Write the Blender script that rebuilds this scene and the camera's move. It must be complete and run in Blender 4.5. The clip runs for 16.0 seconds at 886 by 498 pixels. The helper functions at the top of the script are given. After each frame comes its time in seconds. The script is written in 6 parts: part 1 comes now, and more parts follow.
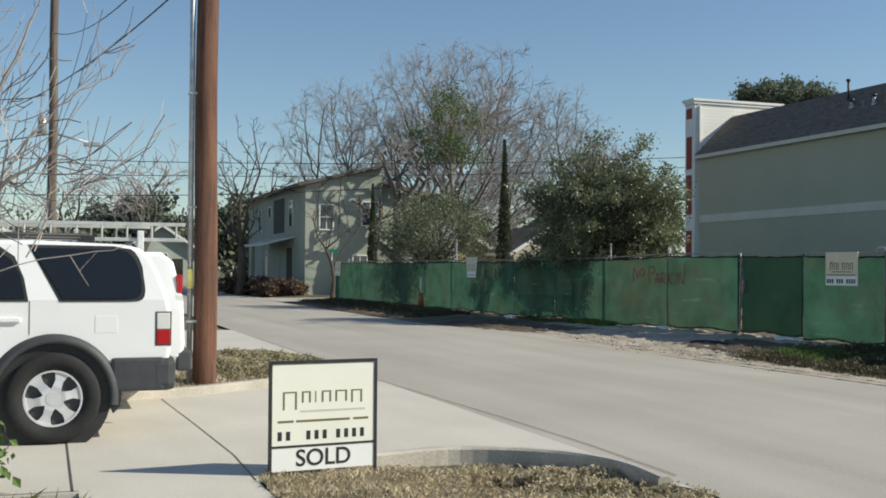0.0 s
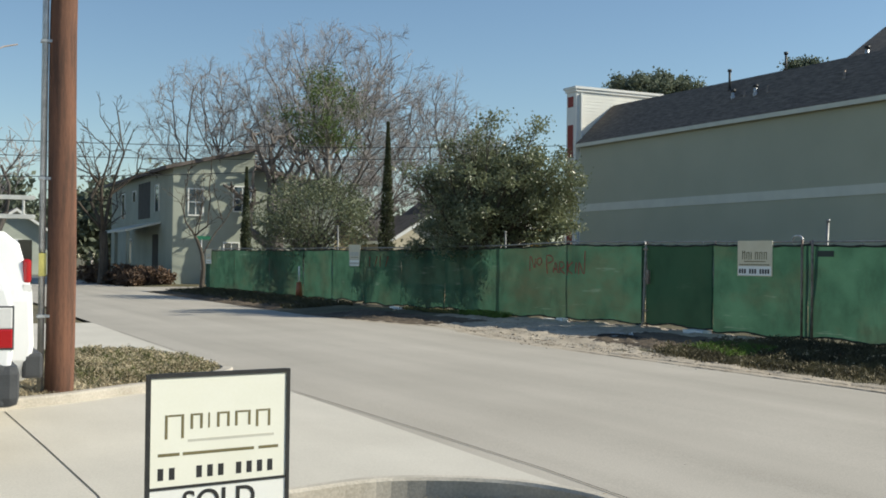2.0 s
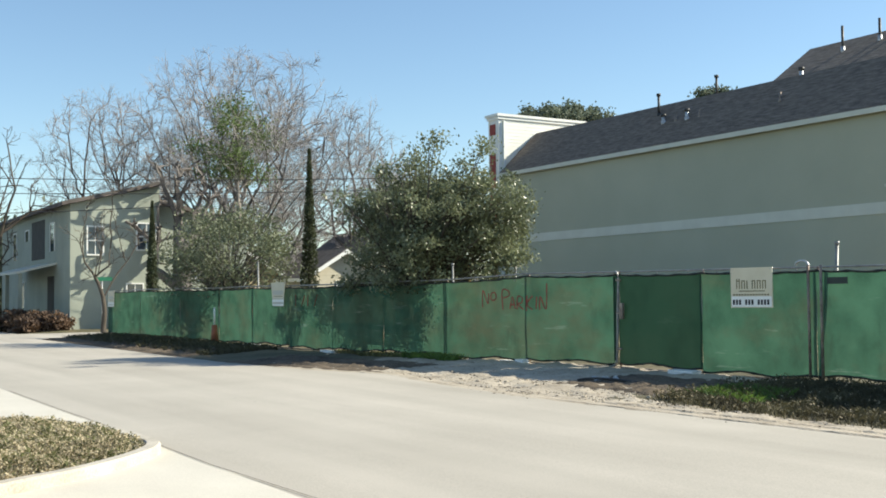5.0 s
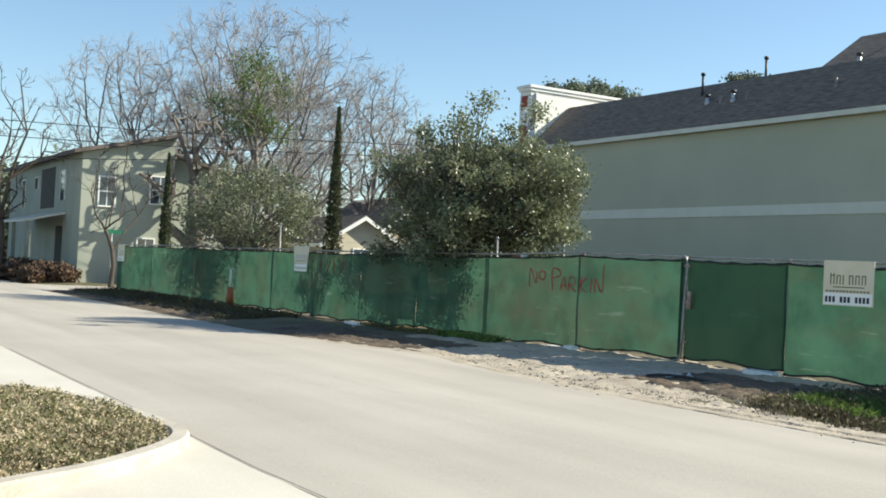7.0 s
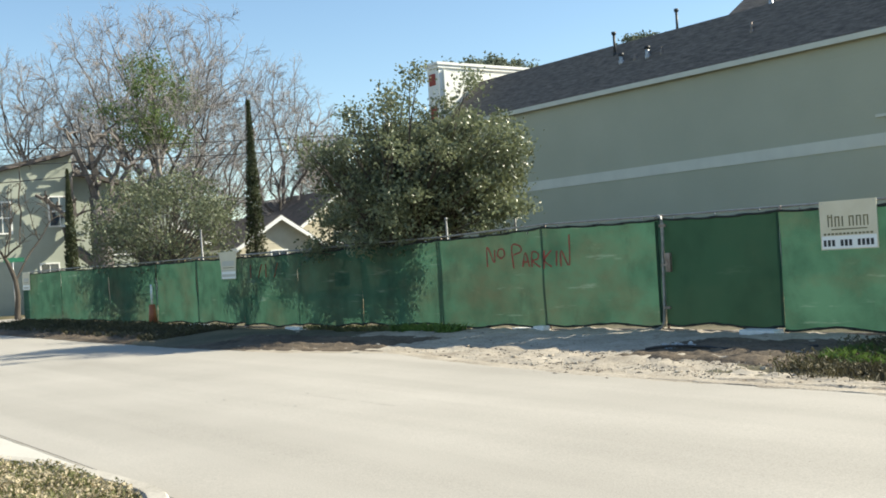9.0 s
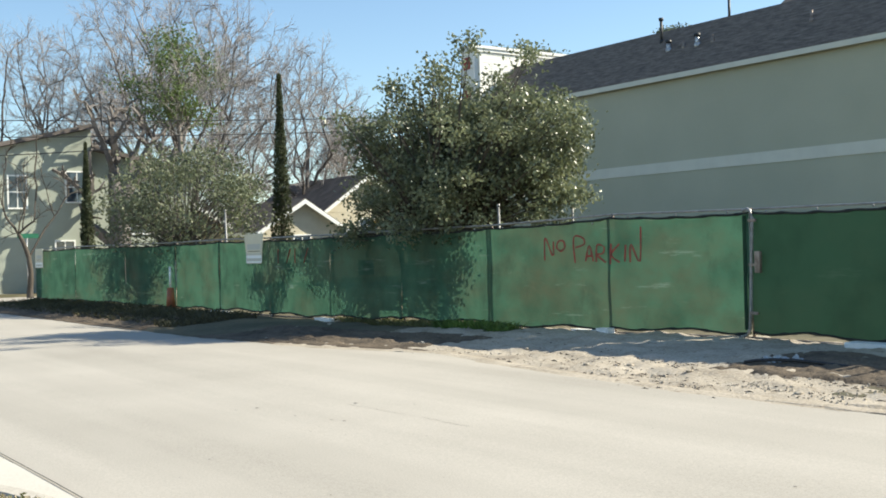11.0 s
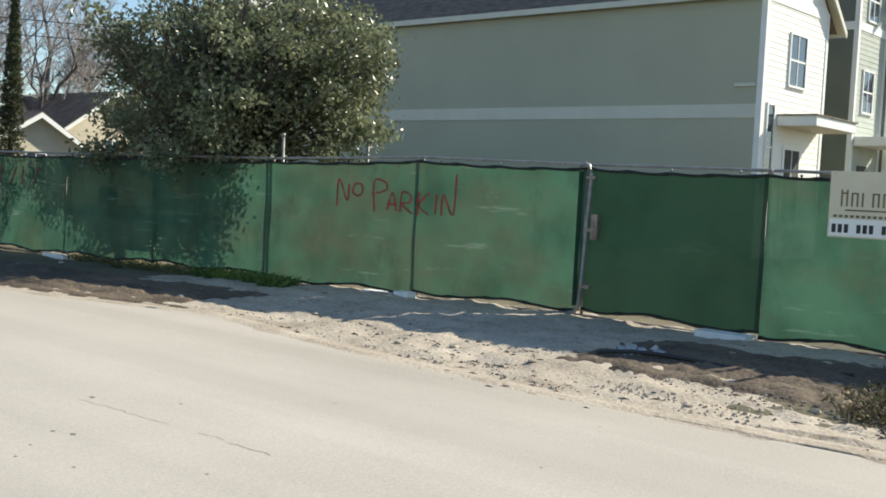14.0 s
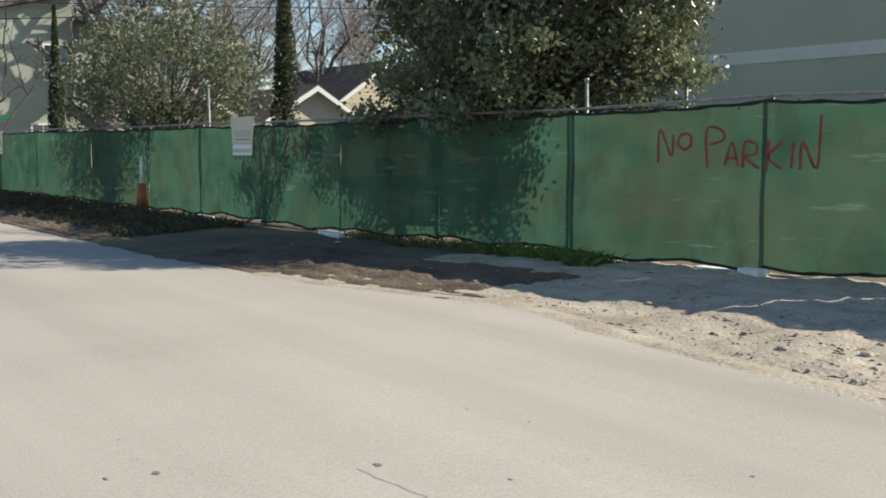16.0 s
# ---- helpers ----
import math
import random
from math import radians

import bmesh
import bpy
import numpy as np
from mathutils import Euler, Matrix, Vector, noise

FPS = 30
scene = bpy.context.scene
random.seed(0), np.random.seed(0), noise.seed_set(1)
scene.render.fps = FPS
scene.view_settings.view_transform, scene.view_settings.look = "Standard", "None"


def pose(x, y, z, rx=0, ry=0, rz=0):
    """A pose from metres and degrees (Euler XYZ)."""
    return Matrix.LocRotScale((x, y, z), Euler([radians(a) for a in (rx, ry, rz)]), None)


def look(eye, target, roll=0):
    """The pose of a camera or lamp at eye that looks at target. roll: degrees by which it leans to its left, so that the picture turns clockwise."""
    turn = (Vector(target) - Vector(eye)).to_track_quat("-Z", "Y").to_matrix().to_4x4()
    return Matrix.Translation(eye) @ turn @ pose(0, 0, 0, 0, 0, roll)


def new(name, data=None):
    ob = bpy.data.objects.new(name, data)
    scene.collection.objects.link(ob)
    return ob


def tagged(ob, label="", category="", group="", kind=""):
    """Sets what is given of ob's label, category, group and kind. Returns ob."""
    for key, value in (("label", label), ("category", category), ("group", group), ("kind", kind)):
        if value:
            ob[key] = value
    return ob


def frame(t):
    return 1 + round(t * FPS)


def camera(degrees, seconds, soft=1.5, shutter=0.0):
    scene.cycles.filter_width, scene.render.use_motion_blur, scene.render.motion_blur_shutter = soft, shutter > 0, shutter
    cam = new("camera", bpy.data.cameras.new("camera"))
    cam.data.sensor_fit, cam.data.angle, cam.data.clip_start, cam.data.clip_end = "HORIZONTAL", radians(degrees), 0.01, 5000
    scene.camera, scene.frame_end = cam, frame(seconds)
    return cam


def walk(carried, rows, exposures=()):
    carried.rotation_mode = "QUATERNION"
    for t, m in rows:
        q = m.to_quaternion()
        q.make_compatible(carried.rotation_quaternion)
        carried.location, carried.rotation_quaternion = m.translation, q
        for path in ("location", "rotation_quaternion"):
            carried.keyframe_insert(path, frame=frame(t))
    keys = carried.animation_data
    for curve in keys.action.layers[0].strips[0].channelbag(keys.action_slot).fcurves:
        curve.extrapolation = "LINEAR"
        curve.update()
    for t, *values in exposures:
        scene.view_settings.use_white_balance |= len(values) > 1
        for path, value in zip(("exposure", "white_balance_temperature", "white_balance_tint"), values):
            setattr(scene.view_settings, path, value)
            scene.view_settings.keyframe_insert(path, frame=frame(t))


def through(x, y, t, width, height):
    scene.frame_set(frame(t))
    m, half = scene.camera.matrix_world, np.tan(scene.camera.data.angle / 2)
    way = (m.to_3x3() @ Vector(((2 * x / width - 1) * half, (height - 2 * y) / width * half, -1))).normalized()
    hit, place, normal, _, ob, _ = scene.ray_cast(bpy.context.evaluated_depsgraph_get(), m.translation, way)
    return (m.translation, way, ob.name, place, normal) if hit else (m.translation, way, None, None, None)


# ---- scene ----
cam = camera(44.00, 16.0, soft=1.8)
PATH = [
    (0, (-3.880, -10.621, 1.613), (-3.204, -8.739, 1.651), 0.40),
    (0.5, (-3.822, -10.121, 1.563), (-3.048, -8.277, 1.566), 0.29),
    (1, (-3.752, -9.596, 1.591), (-2.966, -7.756, 1.579), 2.02),
    (1.5, (-3.703, -9.063, 1.591), (-2.836, -7.261, 1.551), -1.97),
    (2, (-3.578, -8.580, 1.573), (-2.683, -6.792, 1.594), 0.70),
    (2.5, (-3.454, -8.134, 1.592), (-2.457, -6.402, 1.686), 1.39),
    (3, (-3.290, -7.582, 1.589), (-2.267, -5.867, 1.699), 1.18),
    (3.5, (-3.113, -7.092, 1.599), (-2.096, -5.372, 1.688), 1.83),
    (4, (-3.045, -6.579, 1.602), (-1.984, -4.887, 1.694), -0.20),
    (6.5, (-2.692, -3.708, 1.551), (-1.667, -1.992, 1.622), 0.03),
    (7, (-2.563, -3.183, 1.577), (-1.523, -1.474, 1.616), 2.88),
    (7.5, (-2.556, -2.650, 1.558), (-1.452, -0.983, 1.530), -2.03),
    (8, (-2.439, -2.118, 1.551), (-1.400, -0.410, 1.589), 0.10),
    (8.5, (-2.368, -1.636, 1.521), (-1.228, 0.007, 1.547), -1.94),
    (9, (-2.229, -1.147, 1.554), (-1.050, 0.468, 1.571), -3.44),
    (11.5, (-1.206, 1.409, 1.554), (-0.041, 3.035, 1.551), -0.81),
    (12, (-0.916, 1.864, 1.584), (0.373, 3.393, 1.594), -1.39),
    (12.5, (-0.794, 2.418, 1.504), (0.532, 3.916, 1.495), -0.62),
    (13, (-0.523, 2.817, 1.503), (0.897, 4.225, 1.518), 1.38),
    (13.5, (-0.261, 3.210, 1.575), (1.293, 4.467, 1.522), 4.10),
    (14, (0.089, 3.745, 1.554), (1.583, 5.071, 1.457), 3.06),
    (14.5, (0.511, 4.315, 1.499), (1.923, 5.713, 1.279), 0.50),
    (15, (1.003, 5.037, 1.476), (2.203, 6.620, 1.244), 2.25),
    (15.5, (1.347, 5.664, 1.448), (2.589, 7.214, 1.216), 0.90),
    (16, (1.621, 6.308, 1.462), (2.747, 7.951, 1.283), 0.27),
]
walk(cam, [(t, look(eye, target, roll)) for t, eye, target, roll in PATH], exposures=[(0, -0.12, 6450, 6), (1.5, -0.08, 6500, 6), (2.5, 0.17, 6550, 4), (3.5, 0.60, 6600, 4), (8, 0.60, 6650, 4), (9.0, 0.69, 6700, 4), (11.5, 0.71, 6650, 5), (12.0, 0.77, 6650, 5), (12.5, 0.66, 6650, 5), (13.5, 0.63, 6650, 6), (14.0, 0.52, 6600, 7), (14.5, 0.38, 6600, 7), (15.0, 0.18, 6680, 8), (15.5, 0.15, 6680, 8), (16, 0.29, 6650, 8)])


# ---- world, sun, exposure ----
SUN = Vector((1.38, -0.66, 1.0)).normalized()
world = bpy.data.worlds.new("world")
scene.world = world
world.use_nodes = True
wn = world.node_tree
sky = wn.nodes.new("ShaderNodeTexSky")
sky.sky_type, sky.sun_disc = "NISHITA", False
sky.sun_elevation = math.asin(SUN.z)
sky.sun_rotation = math.atan2(SUN.x, SUN.y)
sky.air_density, sky.dust_density, sky.ozone_density = 1.0, 0.15, 2.8
wn.nodes["Background"].inputs[1].default_value = 0.118
wn.links.new(sky.outputs[0], wn.nodes["Background"].inputs[0])
sun = new("sun", bpy.data.lights.new("sun", "SUN"))
sun.data.energy, sun.data.angle, sun.data.color = 5.6, radians(0.53), (1.0, 0.925, 0.80)
sun.matrix_world = look(SUN * 60, (0, 0, 0))


# ---- materials ----
def mat(name, color, rough=0.8, second=None, scale=3.0, fine=60.0, amount=0.5, bump=0.1, metal=0.0, spec=0.5, rand=0.0, trans=0.0, streak=None):
    """A surface of two colours mixed at a broad and a fine scale, with fine relief."""
    m = bpy.data.materials.new(name)
    m.use_nodes = True
    t = m.node_tree
    b = t.nodes["Principled BSDF"]
    b.inputs["Roughness"].default_value, b.inputs["Metallic"].default_value = rough, metal
    b.inputs["Specular IOR Level"].default_value = spec
    if trans:
        b.inputs["Transmission Weight"].default_value = trans
    co = t.nodes.new("ShaderNodeTexCoord")
    mp = t.nodes.new("ShaderNodeMapping")
    t.links.new(co.outputs["Object"], mp.inputs[0])
    if streak:
        mp.inputs["Scale"].default_value = streak
    big, small = t.nodes.new("ShaderNodeTexNoise"), t.nodes.new("ShaderNodeTexNoise")
    for n, s in ((big, scale), (small, fine)):
        n.inputs["Scale"].default_value = s
        n.inputs["Detail"].default_value = 5
        t.links.new(mp.outputs[0], n.inputs["Vector"])
    add = t.nodes.new("ShaderNodeMath")
    add.operation = "MULTIPLY_ADD"
    t.links.new(small.outputs["Fac"], add.inputs[0])
    add.inputs[1].default_value = 0.55
    t.links.new(big.outputs["Fac"], add.inputs[2])
    last = add
    if rand:
        info = t.nodes.new("ShaderNodeObjectInfo")
        more = t.nodes.new("ShaderNodeMath")
        more.operation = "MULTIPLY_ADD"
        t.links.new(info.outputs["Random"], more.inputs[0])
        more.inputs[1].default_value = rand
        t.links.new(add.outputs[0], more.inputs[2])
        last = more
    ramp = t.nodes.new("ShaderNodeValToRGB")
    c2 = second or [c * (1 - amount) for c in color]
    ramp.color_ramp.elements[0].color = (*c2, 1)
    ramp.color_ramp.elements[1].color = (*color, 1)
    ramp.color_ramp.elements[0].position, ramp.color_ramp.elements[1].position = 0.6, 0.95
    t.links.new(last.outputs[0], ramp.inputs[0])
    t.links.new(ramp.outputs[0], b.inputs["Base Color"])
    if bump:
        bp = t.nodes.new("ShaderNodeBump")
        bp.inputs["Strength"].default_value, bp.inputs["Distance"].default_value = bump, 0.02
        t.links.new(small.outputs["Fac"], bp.inputs["Height"])
        t.links.new(bp.outputs[0], b.inputs["Normal"])
    return m


def worn_ground(name, light, dark, patch, drift, grit, weights, bump=0.15, dist=0.01, stain=None, stain_scale=1.0, stain_from=0.6):
    """Paving or soil: broad patches, drift drawn out along the street, grit, and dark stains with shapes of their own."""
    m = bpy.data.materials.new(name)
    m.use_nodes = True
    t = m.node_tree
    b = t.nodes["Principled BSDF"]
    b.inputs["Roughness"].default_value, b.inputs["Specular IOR Level"].default_value = 0.92, 0.25
    co = t.nodes.new("ShaderNodeTexCoord")
    total, relief = None, None
    for (scale, stretch), weight in zip(((patch, (1, 1, 1)), (1.0, drift), (grit, (1, 1, 1))), weights):
        mp, n, k = (t.nodes.new("ShaderNode" + q) for q in ("Mapping", "TexNoise", "Math"))
        mp.inputs["Scale"].default_value = stretch
        n.inputs["Scale"].default_value, n.inputs["Detail"].default_value = scale, 6
        t.links.new(co.outputs["Object"], mp.inputs[0])
        t.links.new(mp.outputs[0], n.inputs["Vector"])
        k.operation = "MULTIPLY_ADD"
        t.links.new(n.outputs["Fac"], k.inputs[0])
        k.inputs[1].default_value = weight
        if total:
            t.links.new(total.outputs[0], k.inputs[2])
        else:
            k.inputs[2].default_value = 0.5 - sum(weights) / 2
        total, relief = k, n
    ramp = t.nodes.new("ShaderNodeValToRGB")
    ramp.color_ramp.elements[0].color, ramp.color_ramp.elements[1].color = (*dark, 1), (*light, 1)
    ramp.color_ramp.elements[0].position, ramp.color_ramp.elements[1].position = 0.25, 0.75
    t.links.new(total.outputs[0], ramp.inputs[0])
    paint = ramp.outputs[0]
    if stain:
        n, r, mx = (t.nodes.new("ShaderNode" + q) for q in ("TexNoise", "MapRange", "MixRGB"))
        n.inputs["Scale"].default_value, n.inputs["Detail"].default_value, n.inputs["Roughness"].default_value = stain_scale, 8, 0.68
        r.inputs[1].default_value, r.inputs[2].default_value, r.inputs[4].default_value = stain_from, stain_from + 0.14, 0.8
        mx.inputs[2].default_value = (*stain, 1)
        t.links.new(co.outputs["Object"], n.inputs["Vector"])
        t.links.new(n.outputs["Fac"], r.inputs[0])
        t.links.new(r.outputs[0], mx.inputs[0])
        t.links.new(paint, mx.inputs[1])
        paint = mx.outputs[0]
    t.links.new(paint, b.inputs["Base Color"])
    bp = t.nodes.new("ShaderNodeBump")
    bp.inputs["Strength"].default_value, bp.inputs["Distance"].default_value = bump, dist
    t.links.new(relief.outputs["Fac"], bp.inputs["Height"])
    t.links.new(bp.outputs[0], b.inputs["Normal"])
    return m


def leafy(name, color, second, gloss=0.45, through=0.3, scale=1.2):
    """Leaves that let some light through, each clump of its own shade."""
    m = mat(name, color, gloss, second, scale=scale, fine=14, bump=0)
    t = m.node_tree
    out, b = t.nodes["Material Output"], t.nodes["Principled BSDF"]
    tr, mix = t.nodes.new("ShaderNodeBsdfTranslucent"), t.nodes.new("ShaderNodeMixShader")
    t.links.new(b.inputs["Base Color"].links[0].from_socket, tr.inputs[0])
    mix.inputs[0].default_value = through
    t.links.new(b.outputs[0], mix.inputs[1])
    t.links.new(tr.outputs[0], mix.inputs[2])
    t.links.new(mix.outputs[0], out.inputs[0])
    return m


def mesh_cloth(name, color, second, open_part, through, worn=0.45):
    """Woven privacy screen: sunlight comes through the cloth, and a little of what is behind it shows."""
    m = mat(name, color, 0.85, second, scale=1.6, fine=150, bump=0.12, rand=0.12, spec=0.2)
    t = m.node_tree
    out, b = t.nodes["Material Output"], t.nodes["Principled BSDF"]
    tr, mix = t.nodes.new("ShaderNodeBsdfTranslucent"), t.nodes.new("ShaderNodeMixShader")
    clear, mix2 = t.nodes.new("ShaderNodeBsdfTransparent"), t.nodes.new("ShaderNodeMixShader")
    clear.inputs[0].default_value = (0.75, 0.95, 0.85, 1)
    # pale scuffs and brown dust in patches of their own
    co = t.nodes.new("ShaderNodeTexCoord")
    paint = b.inputs["Base Color"].links[0].from_socket
    for shade, scale, lo, hi, stretch in (((0.105, 0.10, 0.062, 1), 0.48, 0.47, 0.70, (1, 1, 1.5)), ((0.03, 0.055, 0.04, 1), 1.1, 0.52, 0.70, (1, 1.3, 0.6)), ((0.20, 0.27, 0.22, 1), 1.2, 0.61, 0.70, (1, 0.55, 5.0))):
        mp, n, r, mx = (t.nodes.new("ShaderNode" + k) for k in ("Mapping", "TexNoise", "MapRange", "MixRGB"))
        mp.inputs["Scale"].default_value = stretch
        n.inputs["Scale"].default_value, n.inputs["Detail"].default_value, n.inputs["Roughness"].default_value = scale, 7, 0.7
        r.inputs[1].default_value, r.inputs[2].default_value, r.inputs[4].default_value = lo, hi, worn
        mx.inputs[2].default_value = shade
        t.links.new(co.outputs["Object"], mp.inputs[0])
        t.links.new(mp.outputs[0], n.inputs["Vector"])
        t.links.new(n.outputs["Fac"], r.inputs[0])
        t.links.new(r.outputs[0], mx.inputs[0])
        t.links.new(paint, mx.inputs[1])
        paint = mx.outputs[0]
    t.links.new(paint, b.inputs["Base Color"])
    t.links.new(paint, tr.inputs[0])
    mix.inputs[0].default_value, mix2.inputs[0].default_value = through, open_part
    t.links.new(b.outputs[0], mix.inputs[1])
    t.links.new(tr.outputs[0], mix.inputs[2])
    t.links.new(mix.outputs[0], mix2.inputs[1])
    t.links.new(clear.outputs[0], mix2.inputs[2])
    t.links.new(mix2.outputs[0], out.inputs[0])
    return m


ROAD = worn_ground("road_concrete", (0.515, 0.473, 0.41), (0.338, 0.309, 0.263), 0.35, (1.1, 0.07, 1), 75, (0.45, 0.6, 0.75), 0.22, 0.006)
SLAB = worn_ground("driveway_concrete", (0.65, 0.61, 0.53), (0.50, 0.465, 0.40), 0.8, (1.5, 0.3, 1), 60, (0.5, 0.4, 0.7), 0.2, 0.006)
KERB = worn_ground("kerb_concrete", (0.60, 0.55, 0.47), (0.36, 0.325, 0.27), 2.0, (2, 2, 1), 50, (0.6, 0.4, 0.7), 0.25, 0.008)
JOINT = mat("joint_tar", (0.10, 0.095, 0.085), 0.9, (0.05, 0.05, 0.045), scale=6, bump=0.1)
EARTH = mat("earth", (0.17, 0.14, 0.085), 0.95, (0.08, 0.075, 0.04), scale=0.6, fine=14, bump=0.6)
SAND = worn_ground("sandy_soil", (0.56, 0.49, 0.395), (0.30, 0.252, 0.192), 0.9, (3.0, 0.7, 1), 26, (0.6, 0.5, 0.7), 0.5, 0.03, (0.22, 0.175, 0.125), 4.5, 0.545)
SOIL = worn_ground("dark_soil", (0.20, 0.155, 0.11), (0.06, 0.047, 0.035), 1.2, (3.0, 0.9, 1), 22, (0.6, 0.5, 0.7), 0.7, 0.03)
DRYGRASS = leafy("dry_grass", (0.66, 0.56, 0.385), (0.40, 0.33, 0.21), 0.7, 0.3, 1.5)
GREENGRASS = leafy("green_grass", (0.22, 0.225, 0.09), (0.10, 0.10, 0.04), 0.7, 0.3, 1.5)
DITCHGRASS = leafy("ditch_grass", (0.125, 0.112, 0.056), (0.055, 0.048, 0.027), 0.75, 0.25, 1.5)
BRIGHTGRASS = leafy("weeds", (0.16, 0.26, 0.05), (0.07, 0.12, 0.025), 0.55, 0.35, 2.0)
WOODPOLE = mat("creosote_pole", (0.21, 0.095, 0.055), 0.8, (0.085, 0.042, 0.027), scale=3, fine=35, bump=0.6, streak=(5, 5, 0.35))
GREYPOLE = mat("weathered_pole", (0.19, 0.15, 0.12), 0.85, (0.10, 0.08, 0.065), scale=3, fine=30, bump=0.4, streak=(5, 5, 0.35))
GALV = mat("galvanised_steel", (0.55, 0.56, 0.57), 0.45, (0.38, 0.39, 0.40), scale=8, fine=60, bump=0.08, metal=0.7)
GREYPIPE = mat("grey_pipe", (0.33, 0.33, 0.32), 0.5, (0.20, 0.20, 0.19), scale=8, fine=60, bump=0.1, metal=0.35)
RUSTYBACKLIT = mat("rusty_and_backlit_pipe", (0.33, 0.28, 0.24), 0.6, (0.18, 0.13, 0.10), scale=8, fine=50, bump=0.2, metal=0.4)
BLACKMETAL = mat("black_frame", (0.035, 0.035, 0.035), 0.5, (0.02, 0.02, 0.02), scale=8, bump=0.05)
BINDING = mat("black_binding", (0.02, 0.025, 0.022), 0.8, (0.01, 0.012, 0.01), scale=8, bump=0.1)
CLOTH = mesh_cloth("green_screen", (0.068, 0.158, 0.102), (0.034, 0.088, 0.057), 0.022, 0.40, 0.64)
CLOTHDARK = mesh_cloth("green_screen_double", (0.026, 0.066, 0.040), (0.018, 0.047, 0.028), 0.012, 0.22, 0.08)
OAKBARK = mat("oak_bark", (0.175, 0.155, 0.14), 0.9, (0.09, 0.078, 0.07), scale=3, fine=25, bump=0.6, streak=(3, 3, 0.6))
HAIRLINE = mat("hairline_joint", (0.25, 0.23, 0.20), 0.9, (0.17, 0.155, 0.14), scale=6, bump=0.1)
SPRAY = mat("red_spray", (0.34, 0.045, 0.03), 0.7, (0.16, 0.045, 0.03), scale=9, fine=60, bump=0)
CREAM = mat("cream_board", (0.88, 0.87, 0.76), 0.5, (0.85, 0.84, 0.72), scale=3, bump=0.02)
WHITEBOARD = mat("white_board", (0.89, 0.89, 0.85), 0.45, (0.86, 0.86, 0.82), scale=3, bump=0.02)
TAN = mat("tan_board", (0.74, 0.67, 0.50), 0.6, (0.69, 0.62, 0.45), scale=3, bump=0.02)
INK = mat("ink", (0.03, 0.03, 0.032), 0.6, (0.02, 0.02, 0.02), bump=0)
OLIVEINK = mat("olive_ink", (0.20, 0.17, 0.08), 0.6, (0.15, 0.13, 0.06), bump=0)
PALEINK = mat("pale_ink", (0.60, 0.58, 0.50), 0.6, (0.54, 0.52, 0.44), bump=0)
PAINTWHITE = mat("white_car_paint", (0.88, 0.88, 0.87), 0.22, (0.86, 0.86, 0.85), scale=2, bump=0, spec=0.6)
CLADDING = mat("grey_cladding", (0.06, 0.063, 0.067), 0.6, (0.045, 0.048, 0.052), scale=6, bump=0.1)
ARCH = mat("arch_plastic", (0.06, 0.062, 0.065), 0.6, (0.045, 0.047, 0.05), scale=6, bump=0.1)
TYRE = mat("tyre_rubber", (0.025, 0.025, 0.025), 0.85, (0.015, 0.015, 0.015), scale=8, bump=0.2)
ALLOY = mat("alloy", (0.72, 0.72, 0.73), 0.3, (0.62, 0.62, 0.63), metal=0.25, bump=0)
DARKGLASS = mat("dark_glass", (0.012, 0.014, 0.016), 0.06, (0.012, 0.014, 0.016), bump=0, spec=0.6)
REDLENS = mat("red_lens", (0.45, 0.015, 0.02), 0.15, (0.38, 0.01, 0.015), bump=0)
CLEARLENS = mat("clear_lens", (0.75, 0.74, 0.72), 0.15, (0.68, 0.67, 0.65), bump=0)
BLACKPLASTIC = mat("black_plastic", (0.03, 0.03, 0.032), 0.55, (0.02, 0.02, 0.02), bump=0.05)
ALUM = mat("ladder_aluminium", (0.66, 0.66, 0.62), 0.45, (0.5, 0.5, 0.47), scale=5, metal=0.4, bump=0.05)
OLIVEWALL = mat("olive_siding", (0.445, 0.445, 0.338), 0.75, (0.405, 0.408, 0.308), scale=0.4, fine=25, bump=0.06)
GREYBAND = mat("grey_trim", (0.66, 0.655, 0.56), 0.7, (0.60, 0.595, 0.51), scale=1.5, bump=0.05)
WHITETRIM = mat("white_trim", (0.82, 0.82, 0.78), 0.6, (0.76, 0.76, 0.72), scale=2, bump=0.05)
CREAMSIDING = mat("cream_siding", (0.84, 0.83, 0.76), 0.7, (0.79, 0.78, 0.71), scale=1, bump=0.06)
PALEGREEN = mat("pale_green_siding", (0.46, 0.49, 0.42), 0.75, (0.38, 0.41, 0.35), scale=1, bump=0.06)
SHADEDGREEN = mat("shaded_green_siding", (0.17, 0.185, 0.15), 0.75, (0.145, 0.158, 0.128), scale=1, bump=0.06)
SAGE = mat("sage_siding", (0.36, 0.385, 0.32), 0.8, (0.295, 0.32, 0.265), scale=0.7, fine=30, bump=0.12)
REDPANEL = mat("red_panel", (0.30, 0.055, 0.04), 0.7, (0.24, 0.045, 0.035), scale=2, bump=0.1)
SHINGLE = mat("asphalt_shingle", (0.23, 0.182, 0.145), 0.95, (0.105, 0.083, 0.066), scale=2.2, fine=9, bump=0.7, streak=(2.5, 1, 6))
SHINGLE2 = mat("brown_shingle", (0.16, 0.135, 0.12), 0.95, (0.09, 0.078, 0.07), scale=1.5, fine=22, bump=0.5)
TANWALL = mat("tan_wall", (0.46, 0.37, 0.22), 0.8, (0.40, 0.32, 0.19), scale=1, bump=0.1)
